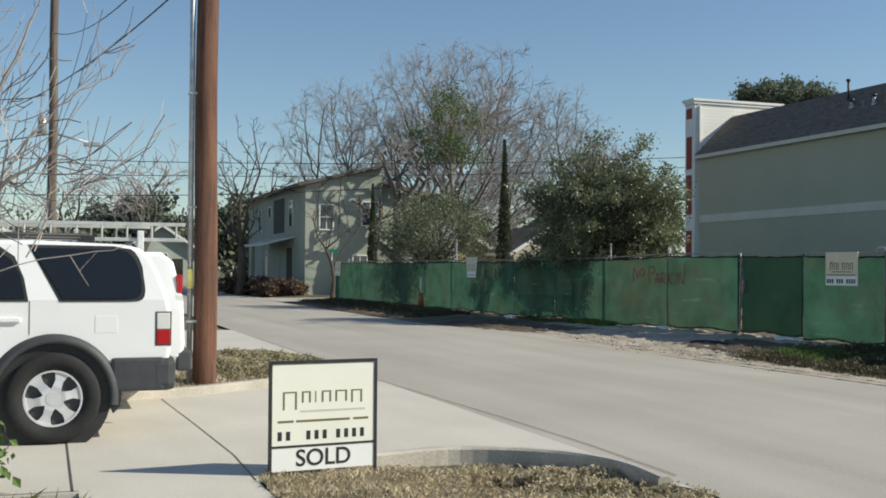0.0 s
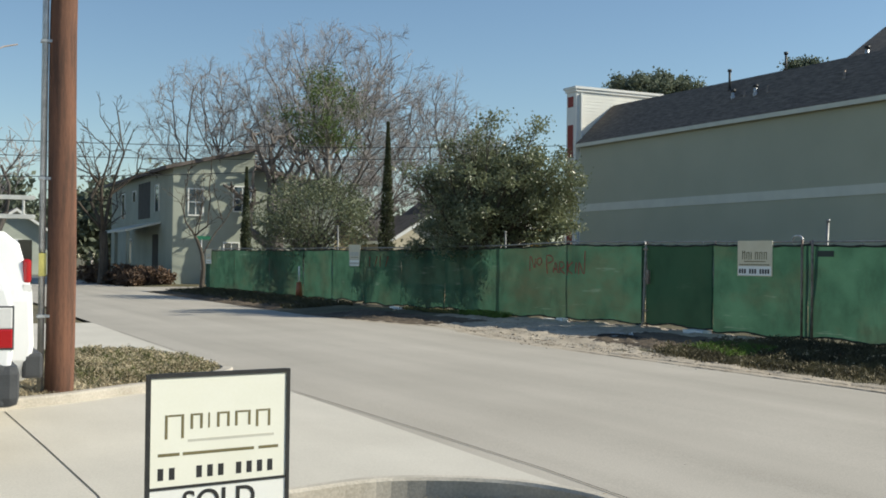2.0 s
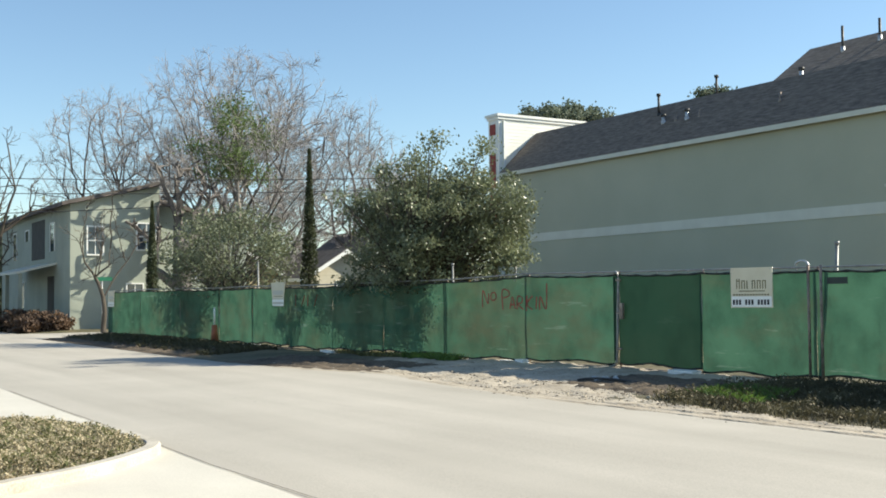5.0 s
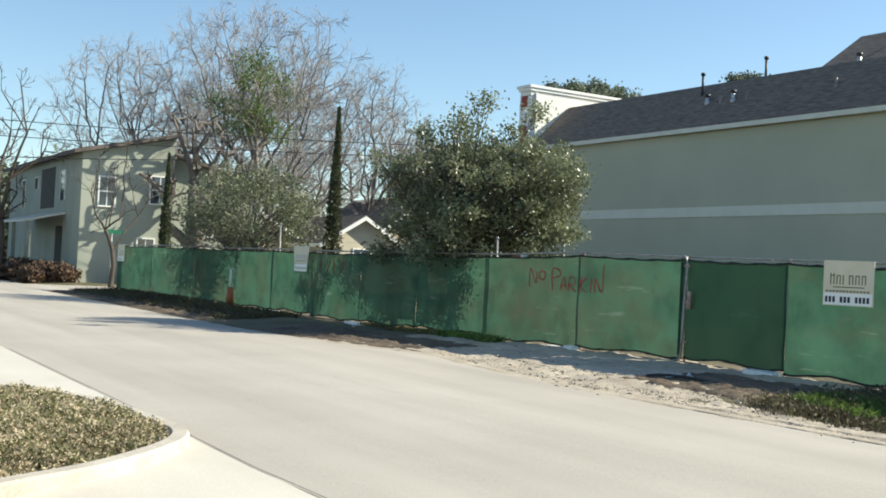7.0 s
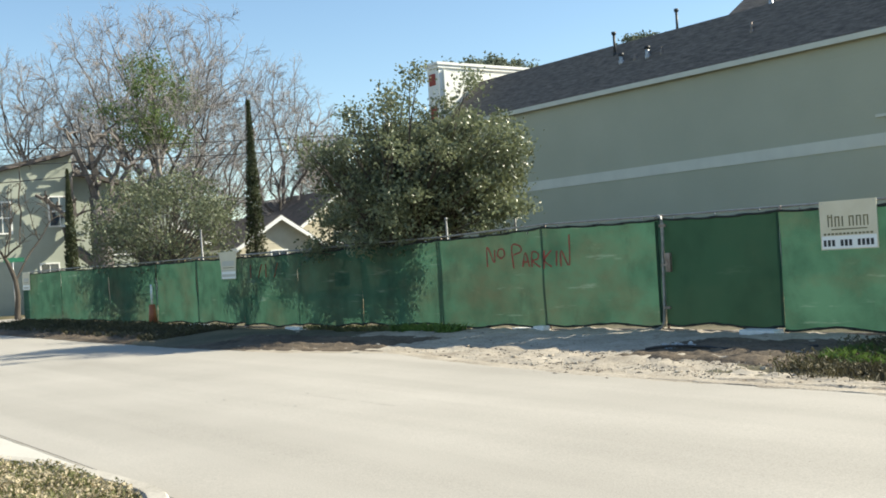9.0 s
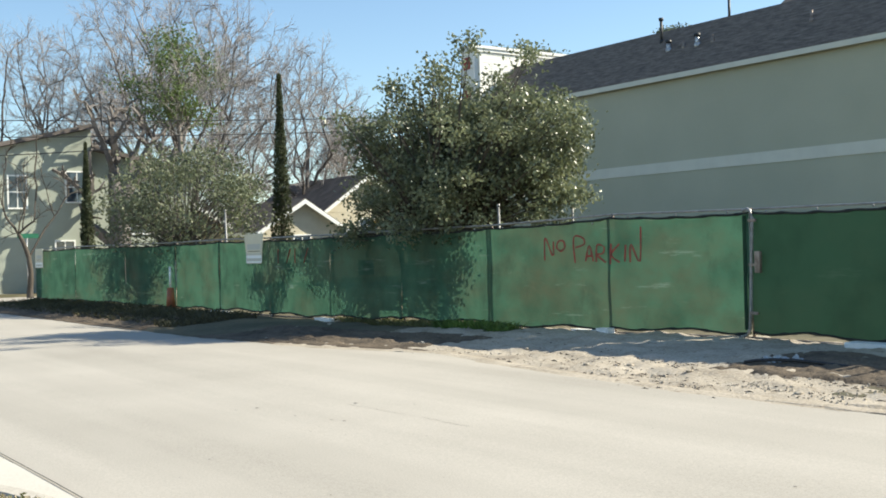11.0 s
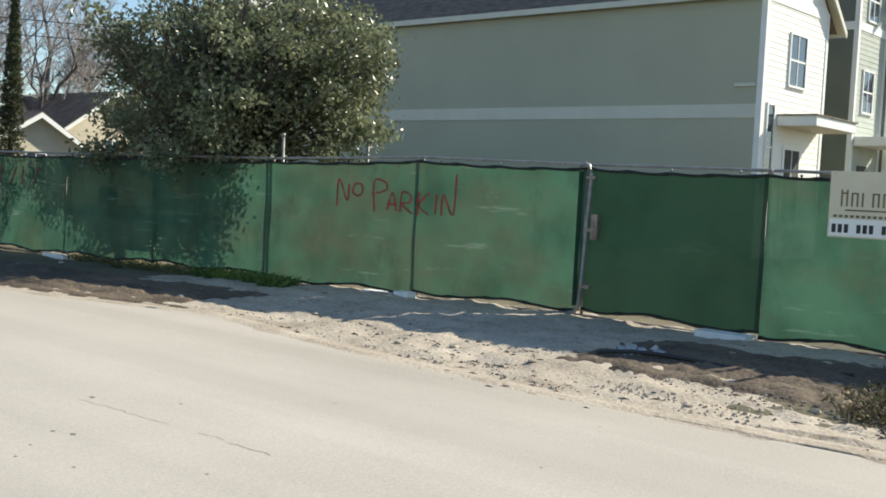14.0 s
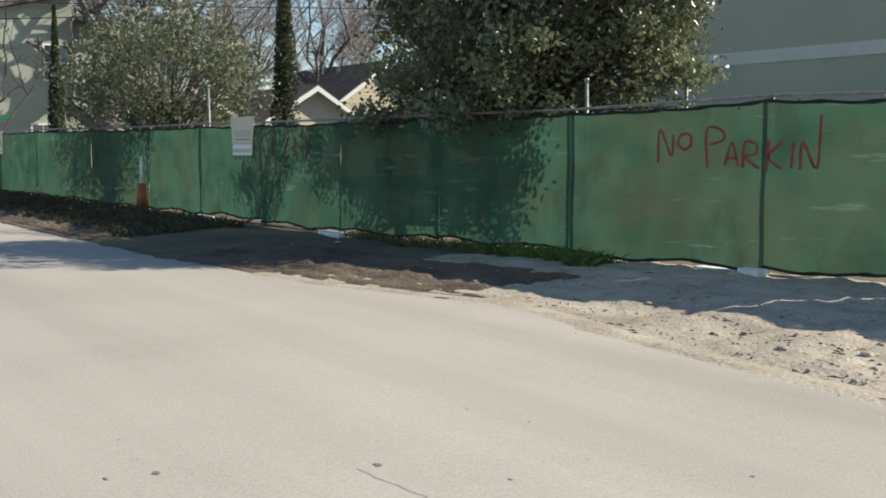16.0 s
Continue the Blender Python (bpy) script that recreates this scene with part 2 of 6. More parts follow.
SOFFIT = mat("soffit", (0.55, 0.50, 0.38), 0.7, (0.48, 0.43, 0.32), scale=2, bump=0.05)
DARKWALL = mat("dark_entry", (0.06, 0.055, 0.05), 0.8, (0.04, 0.036, 0.03), scale=2, bump=0.1)
WINDOWGLASS = mat("window_glass", (0.05, 0.07, 0.09), 0.05, (0.03, 0.045, 0.06), scale=2, bump=0, spec=0.9)
BARK = mat("grey_bark", (0.37, 0.33, 0.29), 0.9, (0.20, 0.175, 0.15), scale=3, fine=25, bump=0.6, streak=(3, 3, 0.6))
DARKBARK = mat("dark_bark", (0.11, 0.09, 0.07), 0.9, (0.055, 0.045, 0.035), scale=3, fine=25, bump=0.6, streak=(3, 3, 0.6))
TWIG = mat("twigs", (0.385, 0.355, 0.335), 0.9, (0.24, 0.215, 0.20), scale=1, fine=10, bump=0)
PALETWIG = mat("pale_twigs", (0.42, 0.37, 0.34), 0.85, (0.26, 0.22, 0.20), scale=1, fine=10, bump=0)
OAKLEAF = leafy("glossy_leaves", (0.265, 0.29, 0.165), (0.088, 0.104, 0.052), 0.33, 0.36, 1.3)
GREYLEAF = leafy("grey_green_leaves", (0.235, 0.26, 0.15), (0.105, 0.12, 0.065), 0.5, 0.35, 1.3)
PINELEAF = leafy("pine_needles", (0.20, 0.275, 0.08), (0.09, 0.13, 0.04), 0.6, 0.35, 0.8)
CYPLEAF = leafy("cypress_leaves", (0.10, 0.115, 0.05), (0.04, 0.05, 0.022), 0.7, 0.2, 2.5)
FARLEAF = leafy("far_leaves", (0.19, 0.22, 0.15), (0.10, 0.12, 0.08), 0.7, 0.3, 0.5)
REDBUSH = leafy("russet_leaves", (0.20, 0.125, 0.075), (0.08, 0.05, 0.035), 0.7, 0.25, 1.5)
ORANGE = mat("orange_barrel", (0.42, 0.13, 0.055), 0.6, (0.30, 0.10, 0.05), scale=4, bump=0.05)
YELLOW = mat("yellow_paint", (0.62, 0.38, 0.06), 0.45, (0.50, 0.29, 0.05), scale=3, bump=0.05)
PLASTIC = mat("clear_sheeting", (0.60, 0.61, 0.60), 0.3, (0.42, 0.43, 0.43), scale=6, bump=0.3)
BLOCK = mat("white_block", (0.82, 0.82, 0.80), 0.8, (0.70, 0.70, 0.67), scale=6, bump=0.2)
CABLE = mat("cable", (0.04, 0.04, 0.045), 0.7, (0.03, 0.03, 0.03), bump=0)
SIGNGREEN = mat("street_sign_green", (0.02, 0.16, 0.09), 0.4, (0.02, 0.13, 0.07), bump=0)
TAGDARK = mat("dark_tag", (0.02, 0.035, 0.03), 0.6, (0.015, 0.025, 0.02), bump=0)


# ---- building helpers ----
def box(bm, x0, x1, y0, y1, z0, z1, bev=0.0):
    v = [bm.verts.new((x, y, z)) for z in (z0, z1) for y in (y0, y1) for x in (x0, x1)]
    fs = [bm.faces.new([v[i] for i in q]) for q in ((0, 2, 3, 1), (4, 5, 7, 6), (0, 1, 5, 4), (2, 6, 7, 3), (0, 4, 6, 2), (1, 3, 7, 5))]
    if bev:
        bmesh.ops.bevel(bm, geom=list({e for f in fs for e in f.edges}), offset=bev, segments=2, affect="EDGES", profile=0.6)


def tube(bm, p0, p1, r0, r1=None, n=12, cap=True):
    p0, p1 = Vector(p0), Vector(p1)
    r1 = r0 if r1 is None else r1
    d = (p1 - p0).normalized()
    a = d.cross(Vector((0, 0, 1)) if abs(d.z) < 0.9 else Vector((1, 0, 0))).normalized()
    b = d.cross(a)
    rings = [[bm.verts.new(p + (a * math.cos(k * math.tau / n) + b * math.sin(k * math.tau / n)) * r) for k in range(n)] for p, r in ((p0, r0), (p1, r1))]
    for k in range(n):
        bm.faces.new((rings[0][k], rings[0][(k + 1) % n], rings[1][(k + 1) % n], rings[1][k]))
    if cap:
        bm.faces.new(rings[0][::-1])
        bm.faces.new(rings[1])


def prism(bm, outline, axis, a0, a1):
    """Extrudes a closed outline along an axis. outline: pairs in the two other axes, in order x, y, z."""
    def at(p, a):
        return {"x": (a, p[0], p[1]), "y": (p[0], a, p[1]), "z": (p[0], p[1], a)}[axis]
    lo, hi = [bm.verts.new(at(p, a0)) for p in outline], [bm.verts.new(at(p, a1)) for p in outline]
    n = len(outline)
    for k in range(n):
        bm.faces.new((lo[k], lo[(k + 1) % n], hi[(k + 1) % n], hi[k]))
    bm.faces.new(lo[::-1])
    bm.faces.new(hi)


def thing(name, at, label, category, group="", kind=""):
    ob = new(name)
    ob.location = at
    ob.empty_display_size = 0.2
    return tagged(ob, label, category, group, kind)


def part(name, bm, material, parent=None, label="", smooth=False):
    """Links a bmesh, or a finished mesh, in world coordinates as one object under a thing or a part."""
    if isinstance(bm, bmesh.types.BMesh):
        bmesh.ops.recalc_face_normals(bm, faces=bm.faces)
        me = bpy.data.meshes.new(name)
        bm.to_mesh(me)
        bm.free()
    else:
        me = bm
    me.materials.append(material)
    if smooth:
        me.polygons.foreach_set("use_smooth", [True] * len(me.polygons))
    if smooth == "auto":
        me.polygons.foreach_set("use_smooth", [p.area < 0.12 for p in me.polygons])
    ob = new(name, me)
    if parent:
        ob.parent = parent
        if parent.type == "EMPTY":
            ob.matrix_parent_inverse = Matrix.Translation(-parent.location)
    if label:
        tagged(ob, label)
    return ob


def raw(name, verts, faces):
    me = bpy.data.meshes.new(name)
    me.from_pydata(verts, [], faces)
    me.update()
    return me


def quick(name, material, parent, *boxes, bev=0.0, label=""):
    bm = bmesh.new()
    for b in boxes:
        box(bm, *b, bev=bev)
    return part(name, bm, material, parent, label)


def rail(name, material, parent, p0, p1, r0, r1=None, n=10, label=""):
    bm = bmesh.new()
    tube(bm, p0, p1, r0, r1, n)
    return part(name, bm, material, parent, label, smooth=n > 8)


def letters(text, size, m, name, parent, material):
    """Writing in the built-in font, as a mesh at the pose m (x along the line, y up)."""
    cu = bpy.data.curves.new("lettering", "FONT")
    cu.body, cu.size, cu.align_x, cu.align_y, cu.extrude = text, size, "CENTER", "CENTER", 0.001
    cu.offset = 0.012 * size
    ob = new("lettering", cu)
    dg = bpy.context.evaluated_depsgraph_get()
    me = bpy.data.meshes.new_from_object(ob.evaluated_get(dg))
    bpy.data.objects.remove(ob)
    me.transform(m)
    return part(name, me, material, parent)


# ---- plants ----
class Sticks:
    """Gathers tapered branches into one mesh."""
    def __init__(self):
        self.v, self.f = [], []

    def limb(self, pts, radii, n):
        base = None
        for i, (p, r) in enumerate(zip(pts, radii)):
            d = (pts[min(i + 1, len(pts) - 1)] - pts[max(i - 1, 0)]).normalized()
            a = d.cross(Vector((0.31, 0.22, 0.93))).normalized()
            b = d.cross(a)
            start = len(self.v)
            for k in range(n):
                ang = k * math.tau / n
                self.v.append(p + a * (math.cos(ang) * r) + b * (math.sin(ang) * r))
            if base is not None:
                for k in range(n):
                    self.f.append((base + k, base + (k + 1) % n, start + (k + 1) % n, start + k))
            base = start


def grow(st, tw, rng, p, d, length, r, level, levels, spread, up, ends, kids=(3, 5), bend=0.22, least=0.003):
    """One branch and its children. st: thick limbs; tw: twigs; ends: where leaves may sit."""
    steps = 5 if level < 2 else 4 if level < levels - 1 else 3
    pts, dirs = [p.copy()], [d.copy()]
    for i in range(steps):
        d = (d + Vector((rng.gauss(0, bend), rng.gauss(0, bend), rng.gauss(0, bend) + up * 0.12))).normalized()
        pts.append(pts[-1] + d * (length / steps))
        dirs.append(d)
    tip = r * (0.55 if level < levels else 0.3)
    radii = [max(least, r + (tip - r) * i / steps) for i in range(steps + 1)]
    (st if level < 3 else tw).limb(pts, radii, 8 if level == 0 else 6 if level < 3 else 3)
    if level >= levels - 1:
        ends.extend(pts[1:])
    if level >= levels:
        return
    for k in range(rng.randint(*kids)):
        i = rng.randint(max(1, steps - 3 if level else steps - 2), steps) if level else rng.randint(max(1, steps - 3), steps)
        ax = dirs[i].orthogonal().normalized()
        ax.rotate(Matrix.Rotation(rng.uniform(0, math.tau), 3, dirs[i]))
        nd = dirs[i].copy()
        nd.rotate(Matrix.Rotation(rng.uniform(0.55, 1.25) * spread, 3, ax))
        grow(st, tw, rng, pts[i], nd, length * rng.uniform(0.58, 0.82), radii[i] * rng.uniform(0.5, 0.72), level + 1, levels, spread, up, ends, kids, bend, least)


def leaf_mesh(name, rng, places, count, size, spread, long=1.6):
    """Many small pointed leaves scattered round the given places."""
    v, f = [], []
    for _ in range(count):
        c = places[rng.randrange(len(places))]
        c = Vector((c[0] + rng.gauss(0, spread), c[1] + rng.gauss(0, spread), c[2] + rng.gauss(0, spread * 0.8)))
        a = Vector((rng.gauss(0, 1), rng.gauss(0, 1), rng.gauss(0, 1))).normalized()
        b = a.orthogonal().normalized()
        b.rotate(Matrix.Rotation(rng.uniform(0, math.tau), 3, a))
        s = size * rng.uniform(0.6, 1.35)
        n = len(v)
        nb = a.cross(b) * (s * 0.14)
        v += [c - a * s * long / 2, c + b * s / 2 + nb, c + a * s * long / 2, c - b * s / 2 + nb]
        f.append((n, n + 1, n + 2, n + 3))
    return raw(name, v, f)


def bare_tree(at, size, r, seed, label, spread=0.75, levels=6, lean=(0, 0), bark=None, twig=None, kids=(3, 4), up=0.5, first=0.34, least=0.014):
    """A leafless tree grown at random, then drawn out to the given width and height."""
    rng = random.Random(seed)
    root = thing("bare_tree", at, label, "tree")
    st, tw, ends = Sticks(), Sticks(), []
    width, height = size
    grow(st, tw, rng, Vector((0, 0, -0.1)), Vector((lean[0], lean[1], 1)).normalized(), height * first, r, 0, levels, spread, up, ends, kids, 0.13, least)
    xs, ys, zs = (sorted(v[k] for v in tw.v) for k in range(3))
    cut = len(xs) // 100
    cx, cy, h = xs[len(xs) // 2], ys[len(ys) // 2], zs[-1]
    sx, sy = [[width / 2 / max(0.5, c - q[cut]), width / 2 / max(0.5, q[-cut - 1] - c)] for c, q in ((cx, xs), (cy, ys))]
    sz = height / h

    def placed(v):
        u = max(0.0, min(1.0, v.z / (0.5 * h)))
        w = max(0.0, min(1.0, v.z / (0.25 * h)))
        dx, dy = v.x - cx * u, v.y - cy * u
        return Vector((at[0] + dx * (1 + (sx[dx > 0] - 1) * w), at[1] + dy * (1 + (sy[dy > 0] - 1) * w), at[2] + v.z * sz))
    part("trunk", raw("trunk", [placed(v) for v in st.v], st.f), bark or BARK, root, smooth=True)
    part("crown", raw("crown", [placed(v) for v in tw.v], tw.f), twig or TWIG, root)
    return root


def dome_tree(at, crown, radii, n, r, seed, label, bark=None, twig=None, twigs=7, reach=0.9, least=0.011, name="bare_tree", fork=0.22):
    """A leafless tree whose limbs reach out to fill a lumpy dome; each limb is as thick as what it carries."""
    rng = random.Random(seed)
    root = thing(name, at, label, "tree")
    base, mid, rad = Vector(at), Vector(crown), Vector(radii)
    top = base.lerp(mid, 0.5)
    top.z = base.z + (mid.z + rad.z - base.z) * fork
    tips = []
    while len(tips) < n:
        d = Vector((rng.gauss(0, 1), rng.gauss(0, 1), rng.gauss(0, 1))).normalized()
        lump = 1 + 0.28 * noise.noise(d * 2.4 + Vector((seed, 0, 0)))
        q = mid + Vector([d[k] * rad[k] * lump * rng.random() ** 0.42 for k in range(3)])
        if q.z > top.z + 0.25 * math.hypot(q.x - top.x, q.y - top.y) - 0.4:
            tips.append(q)
    tips.sort(key=lambda q: (q - top).length)
    nodes, parent, path = np.array([top]), [-1], [0.0]
    for q in tips:
        away = np.linalg.norm(nodes - np.array(q), axis=1)
        k = int(np.argmin(away + 0.62 * np.array(path)))
        parent.append(k)
        path.append(path[k] + float(away[k]))
        nodes = np.vstack([nodes, np.array(q)])
    load = [1.0] * len(parent)
    for k in range(len(parent) - 1, 0, -1):
        load[parent[k]] += load[k]
    spots = [Vector(q) for q in nodes]
    thick = [max(least, r * 0.9 * (v / load[0]) ** 0.54) for v in load]
    st, tw = Sticks(), Sticks()
    st.limb([base - Vector((0, 0, 0.15)), base + Vector((0.02, 0, 0.4)), base.lerp(top, 0.6) + Vector((0.06, -0.05, 0)), top], [r * 1.4, r * 1.1, r, r * 0.95], 10)
    for k in range(1, len(spots)):
        a, b = spots[parent[k]], spots[k]
        length = (b - a).length
        bow = Vector((rng.gauss(0, 0.025), rng.gauss(0, 0.025), rng.gauss(0.03, 0.025))) * length
        bow2 = Vector((rng.gauss(0, 0.018), rng.gauss(0, 0.018), rng.gauss(0.02, 0.02))) * length
        r0, r1 = min(thick[k] * 1.15, thick[parent[k]]), thick[k]
        (st if thick[k] > 3 * least else tw).limb([a, a.lerp(b, 0.35) + bow, a.lerp(b, 0.7) + bow2, b], [r0, (r0 + r1) / 2, r1, r1 * 0.9], 6 if thick[k] > 3 * least else 4)
        if load[k] > 5:
            continue
        way = (b - a).normalized()
        for _ in range(twigs):
            p = a.lerp(b, rng.uniform(0.2, 1.0))
            d = (way + Vector((rng.gauss(0, 0.6), rng.gauss(0, 0.6), rng.gauss(0.1, 0.55)))).normalized()
            s = reach * rng.uniform(0.35, 1.1)
            e = p + d * s
            bend = Vector((rng.gauss(0, 0.1), rng.gauss(0, 0.1), rng.gauss(0.04, 0.1))) * s
            tw.limb([p, p.lerp(e, 0.5) + bend, e], [least, least * 0.8, least * 0.5], 3)
            for _ in range(2):
                f = p.lerp(e, rng.uniform(0.4, 0.9)) + bend * 0.5
                d2 = (d + Vector((rng.gauss(0, 0.7), rng.gauss(0, 0.7), rng.gauss(0.1, 0.6)))).normalized()
                tw.limb([f, f + d2 * s * rng.uniform(0.25, 0.6)], [least * 0.7, least * 0.4], 3)
    part("trunk", raw("trunk", st.v, st.f), bark or BARK, root, smooth=True)
    part("crown", raw("crown", tw.v, tw.f), twig or TWIG, root)
    return root


def brush(name, rng, spots, count, tall, size, material, label, category="brush"):
    """Low ground cover in uneven mounds: small leaves and bits at every height of the mound."""
    places = []
    while len(places) < count // 3:
        x0, x1, y0, y1, ground_at = spots[rng.randrange(len(spots))]
        x, y = rng.uniform(x0, x1), rng.uniform(y0, y1)
        z = ground_at(x, y)
        if z is not None:
            h = tall * max(0.12, 0.55 + 0.8 * noise.noise(Vector((x * 2.6, y * 2.6, 7))) + 0.4 * noise.noise(Vector((x * 8, y * 8, 2))))
            places.append((x, y, z + h * rng.random() ** 0.6))
    ob = part(name, leaf_mesh(name, rng, places, count, size, 0.012, 2.2), material)
    return tagged(ob, label, category, kind="stuff")


def grass(name, rng, spots, count, tall, material, label, width=0.012, lean=0.5, category="grass"):
    """Blades of grass on the given patches (x0, x1, y0, y1, height function)."""
    v, f = [], []
    for _ in range(count):
        x0, x1, y0, y1, ground_at = spots[rng.randrange(len(spots))]
        x, y = rng.uniform(x0, x1), rng.uniform(y0, y1)
        z = ground_at(x, y)
        if z is None:
            continue
        ang, h = rng.uniform(0, math.tau), tall * rng.uniform(0.5, 1.4)
        w = width * rng.uniform(0.7, 1.5)
        dx, dy = math.cos(ang), math.sin(ang)
        lx, ly = rng.gauss(0, lean) * h, rng.gauss(0, lean) * h
        n = len(v)
        v += [(x - dy * w, y + dx * w, z - 0.01), (x + dy * w, y - dx * w, z - 0.01), (x + dy * w * 0.7 + lx * 0.45, y - dx * w * 0.7 + ly * 0.45, z + h * 0.6), (x + lx, y + ly, z + h)]
        f += [(n, n + 1, n + 2), (n, n + 2, n + 3)]
    ob = part(name, raw(name, v, f), material)
    return tagged(ob, label, category, kind="stuff")


# ---- ground, road, drive ----
from mathutils import geometry


def road_edge(y):
    return float(np.interp(y, [-60, 2, 9, 12, 14.5, 17, 22, 42, 43, 140], [7.7, 7.6, 7.4, 7.7, 8.2, 7.4, 6.8, 6.7, 7.2, 7.2]))


def fence_x(y):
    return float(np.interp(y, [-30, 6.4, 9.2, 11.75, 14.2, 16.85, 21.55, 28, 41.5], [12.6, 11.95, 11.55, 11.75, 11.24, 10.8, 10.15, 10.0, 9.3]))


def ground_z(x, y):
    if 0.4 < x < road_edge(y) + 0.15 or 42.5 < y < 50.5:
        return -0.5 if x < 1.1 and y < -1.2 else -0.12
    if x <= 0.4:
        return 0.03 if y > 18.5 else -0.5 if -22 < y < -1.2 and x > -3.8 else -0.1
    s = min(1.0, (x - road_edge(y) - 0.15) / 2.2)
    z = -0.03 + 0.13 * s
    if y < 7.5:
        z -= 0.10 * math.exp(-((x - 9.2) / 0.9) ** 2) * min(1.0, (7.5 - y) / 2)
    if x < 13.5 and -10 < y < 42:
        z += 0.045 * noise.noise(Vector((x * 1.7, y * 1.7, 3))) + 0.02 * noise.noise(Vector((x * 6, y * 6, 9)))
    return z


def ground_sheet():
    xs = sorted({-1500, -400, -120, -50, -20, -8, -4, 0, *np.arange(0.4, 14, 0.3).round(2).tolist(), 16, 20, 30, 60, 140, 400, 1500})
    ys = sorted({-1500, -400, -120, -40, -20, *np.arange(-10, 44, 0.4).round(2).tolist(), 46, 50.4, 50.6, 60, 80, 140, 400, 1500})
    v = [(x, y, ground_z(x, y)) for y in ys for x in xs]
    n = len(xs)
    f = [(j * n + i, j * n + i + 1, (j + 1) * n + i + 1, (j + 1) * n + i) for j in range(len(ys) - 1) for i in range(n - 1)]
    ob = part("ground", raw("ground", v, f), EARTH, smooth=True)
    tagged(ob, "dry brown earth with thin winter grass", "ground", kind="structure")


def road_z(x):
    return 0.035 * math.sin(math.pi * max(0.0, min(1.0, (x - 0.65) / 6.85))) + 0.003


def road_sheet():
    v, f = [], []
    ys = [*np.arange(-60, 43.01, 0.5).tolist()]
    cols = 15
    rng = random.Random(4)
    for y in ys:
        e = road_edge(y) + 0.10 * noise.noise(Vector((1.3, y * 1.4, 0))) + 0.05 * noise.noise(Vector((7, y * 5, 0)))
        for i in range(cols):
            s = i / (cols - 1)
            v.append((0.65 + (e - 0.65) * s, y, 0.035 * math.sin(math.pi * s) - (0.012 if s == 1 else 0)))
    for j in range(len(ys) - 1):
        for i in range(cols - 1):
            f.append((j * cols + i, j * cols + i + 1, (j + 1) * cols + i + 1, (j + 1) * cols + i))
    n = len(v)
    v += [(0.65, 43, 0), (7.2, 43, 0.0), (90, 43, 0), (90, 50, 0), (7.2, 50, 0), (0.65, 50, 0), (0.65, 140, 0), (7.2, 140, 0)]
    f += [(n, n + 1, n + 4, n + 5), (n + 1, n + 2, n + 3, n + 4), (n + 5, n + 4, n + 7, n + 6)]
    ob = part("road", raw("road", v, f), ROAD, smooth=True)
    tagged(ob, "worn pale concrete street with tar-sealed cracks", "road", kind="structure")
    # sealed gutter joint and cracks
    bm = bmesh.new()
    pts = [(0.79, -3.1), (0.84, -1.5), (0.80, 0.4), (0.72, 2.6), (0.64, 4.7), (0.66, 6.3), (0.67, 8.7), (0.66, 11.8), (0.66, 15)]
    ribbon(bm, pts, 0.006, 0.011)
    for q in bm.verts:
        if q.co.z > 0.03:
            q.co.z = road_z(q.co.x)
    tagged(part("road_joint", bm, JOINT), "dark tar-filled joint in the concrete", "joint", kind="structure")
    # long joint between the two lanes, open only here and there
    bm = bmesh.new()
    for y0, y1, half in ((10.5, 9.5, 0.0022), (9.2, 8.95, 0.002), (8.88, 8.5, 0.003)):
        n = int((y0 - y1) / 0.09) + 2
        ribbon(bm, [(4.03 + 0.05 * math.sin(y * 0.9) + rng.gauss(0, 0.012), y) for y in np.linspace(y0, y1, n)], half, 0.042)
    for q in bm.verts:
        if q.co.z > 0.03:
            q.co.z = road_z(q.co.x)
    tagged(part("road_joint", bm, HAIRLINE), "hairline joint between the two lanes", "joint", kind="structure")
    # small tar spots, thin on the surface
    bm = bmesh.new()
    spots = [(4.14, 10.5, 0.016), (3.47, 9.58, 0.015), (3.42, 9.72, 0.012), (3.26, 10.94, 0.017), (3.05, 10.98, 0.012), (3.29, 10.18, 0.012), (4.51, 9.99, 0.009)]
    spots += [(rng.uniform(1.2, 7), rng.uniform(-3, 16), rng.uniform(0.003, 0.008)) for _ in range(130)]
    for x, y, r in spots:
        n = 9
        bm.faces.new([bm.verts.new((x + r * rng.uniform(0.6, 1.4) * math.cos(k * math.tau / n), y + 1.5 * r * rng.uniform(0.6, 1.4) * math.sin(k * math.tau / n), road_z(x))) for k in range(n)])
    tagged(part("road_spots", bm, HAIRLINE), "small dark tar spots on the street", "stain", kind="structure")


def ribbon(bm, pts, half, z):
    """A thin strip along a line on the ground."""
    left, right = [], []
    for i, p in enumerate(pts):
        a, b = pts[max(i - 1, 0)], pts[min(i + 1, len(pts) - 1)]
        d = Vector((b[0] - a[0], b[1] - a[1])).normalized()
        left.append(bm.verts.new((p[0] - d.y * half, p[1] + d.x * half, z)))
        right.append(bm.verts.new((p[0] + d.y * half, p[1] - d.x * half, z)))
    for i in range(len(pts) - 1):
        bm.faces.new((left[i], right[i], right[i + 1], left[i + 1]))


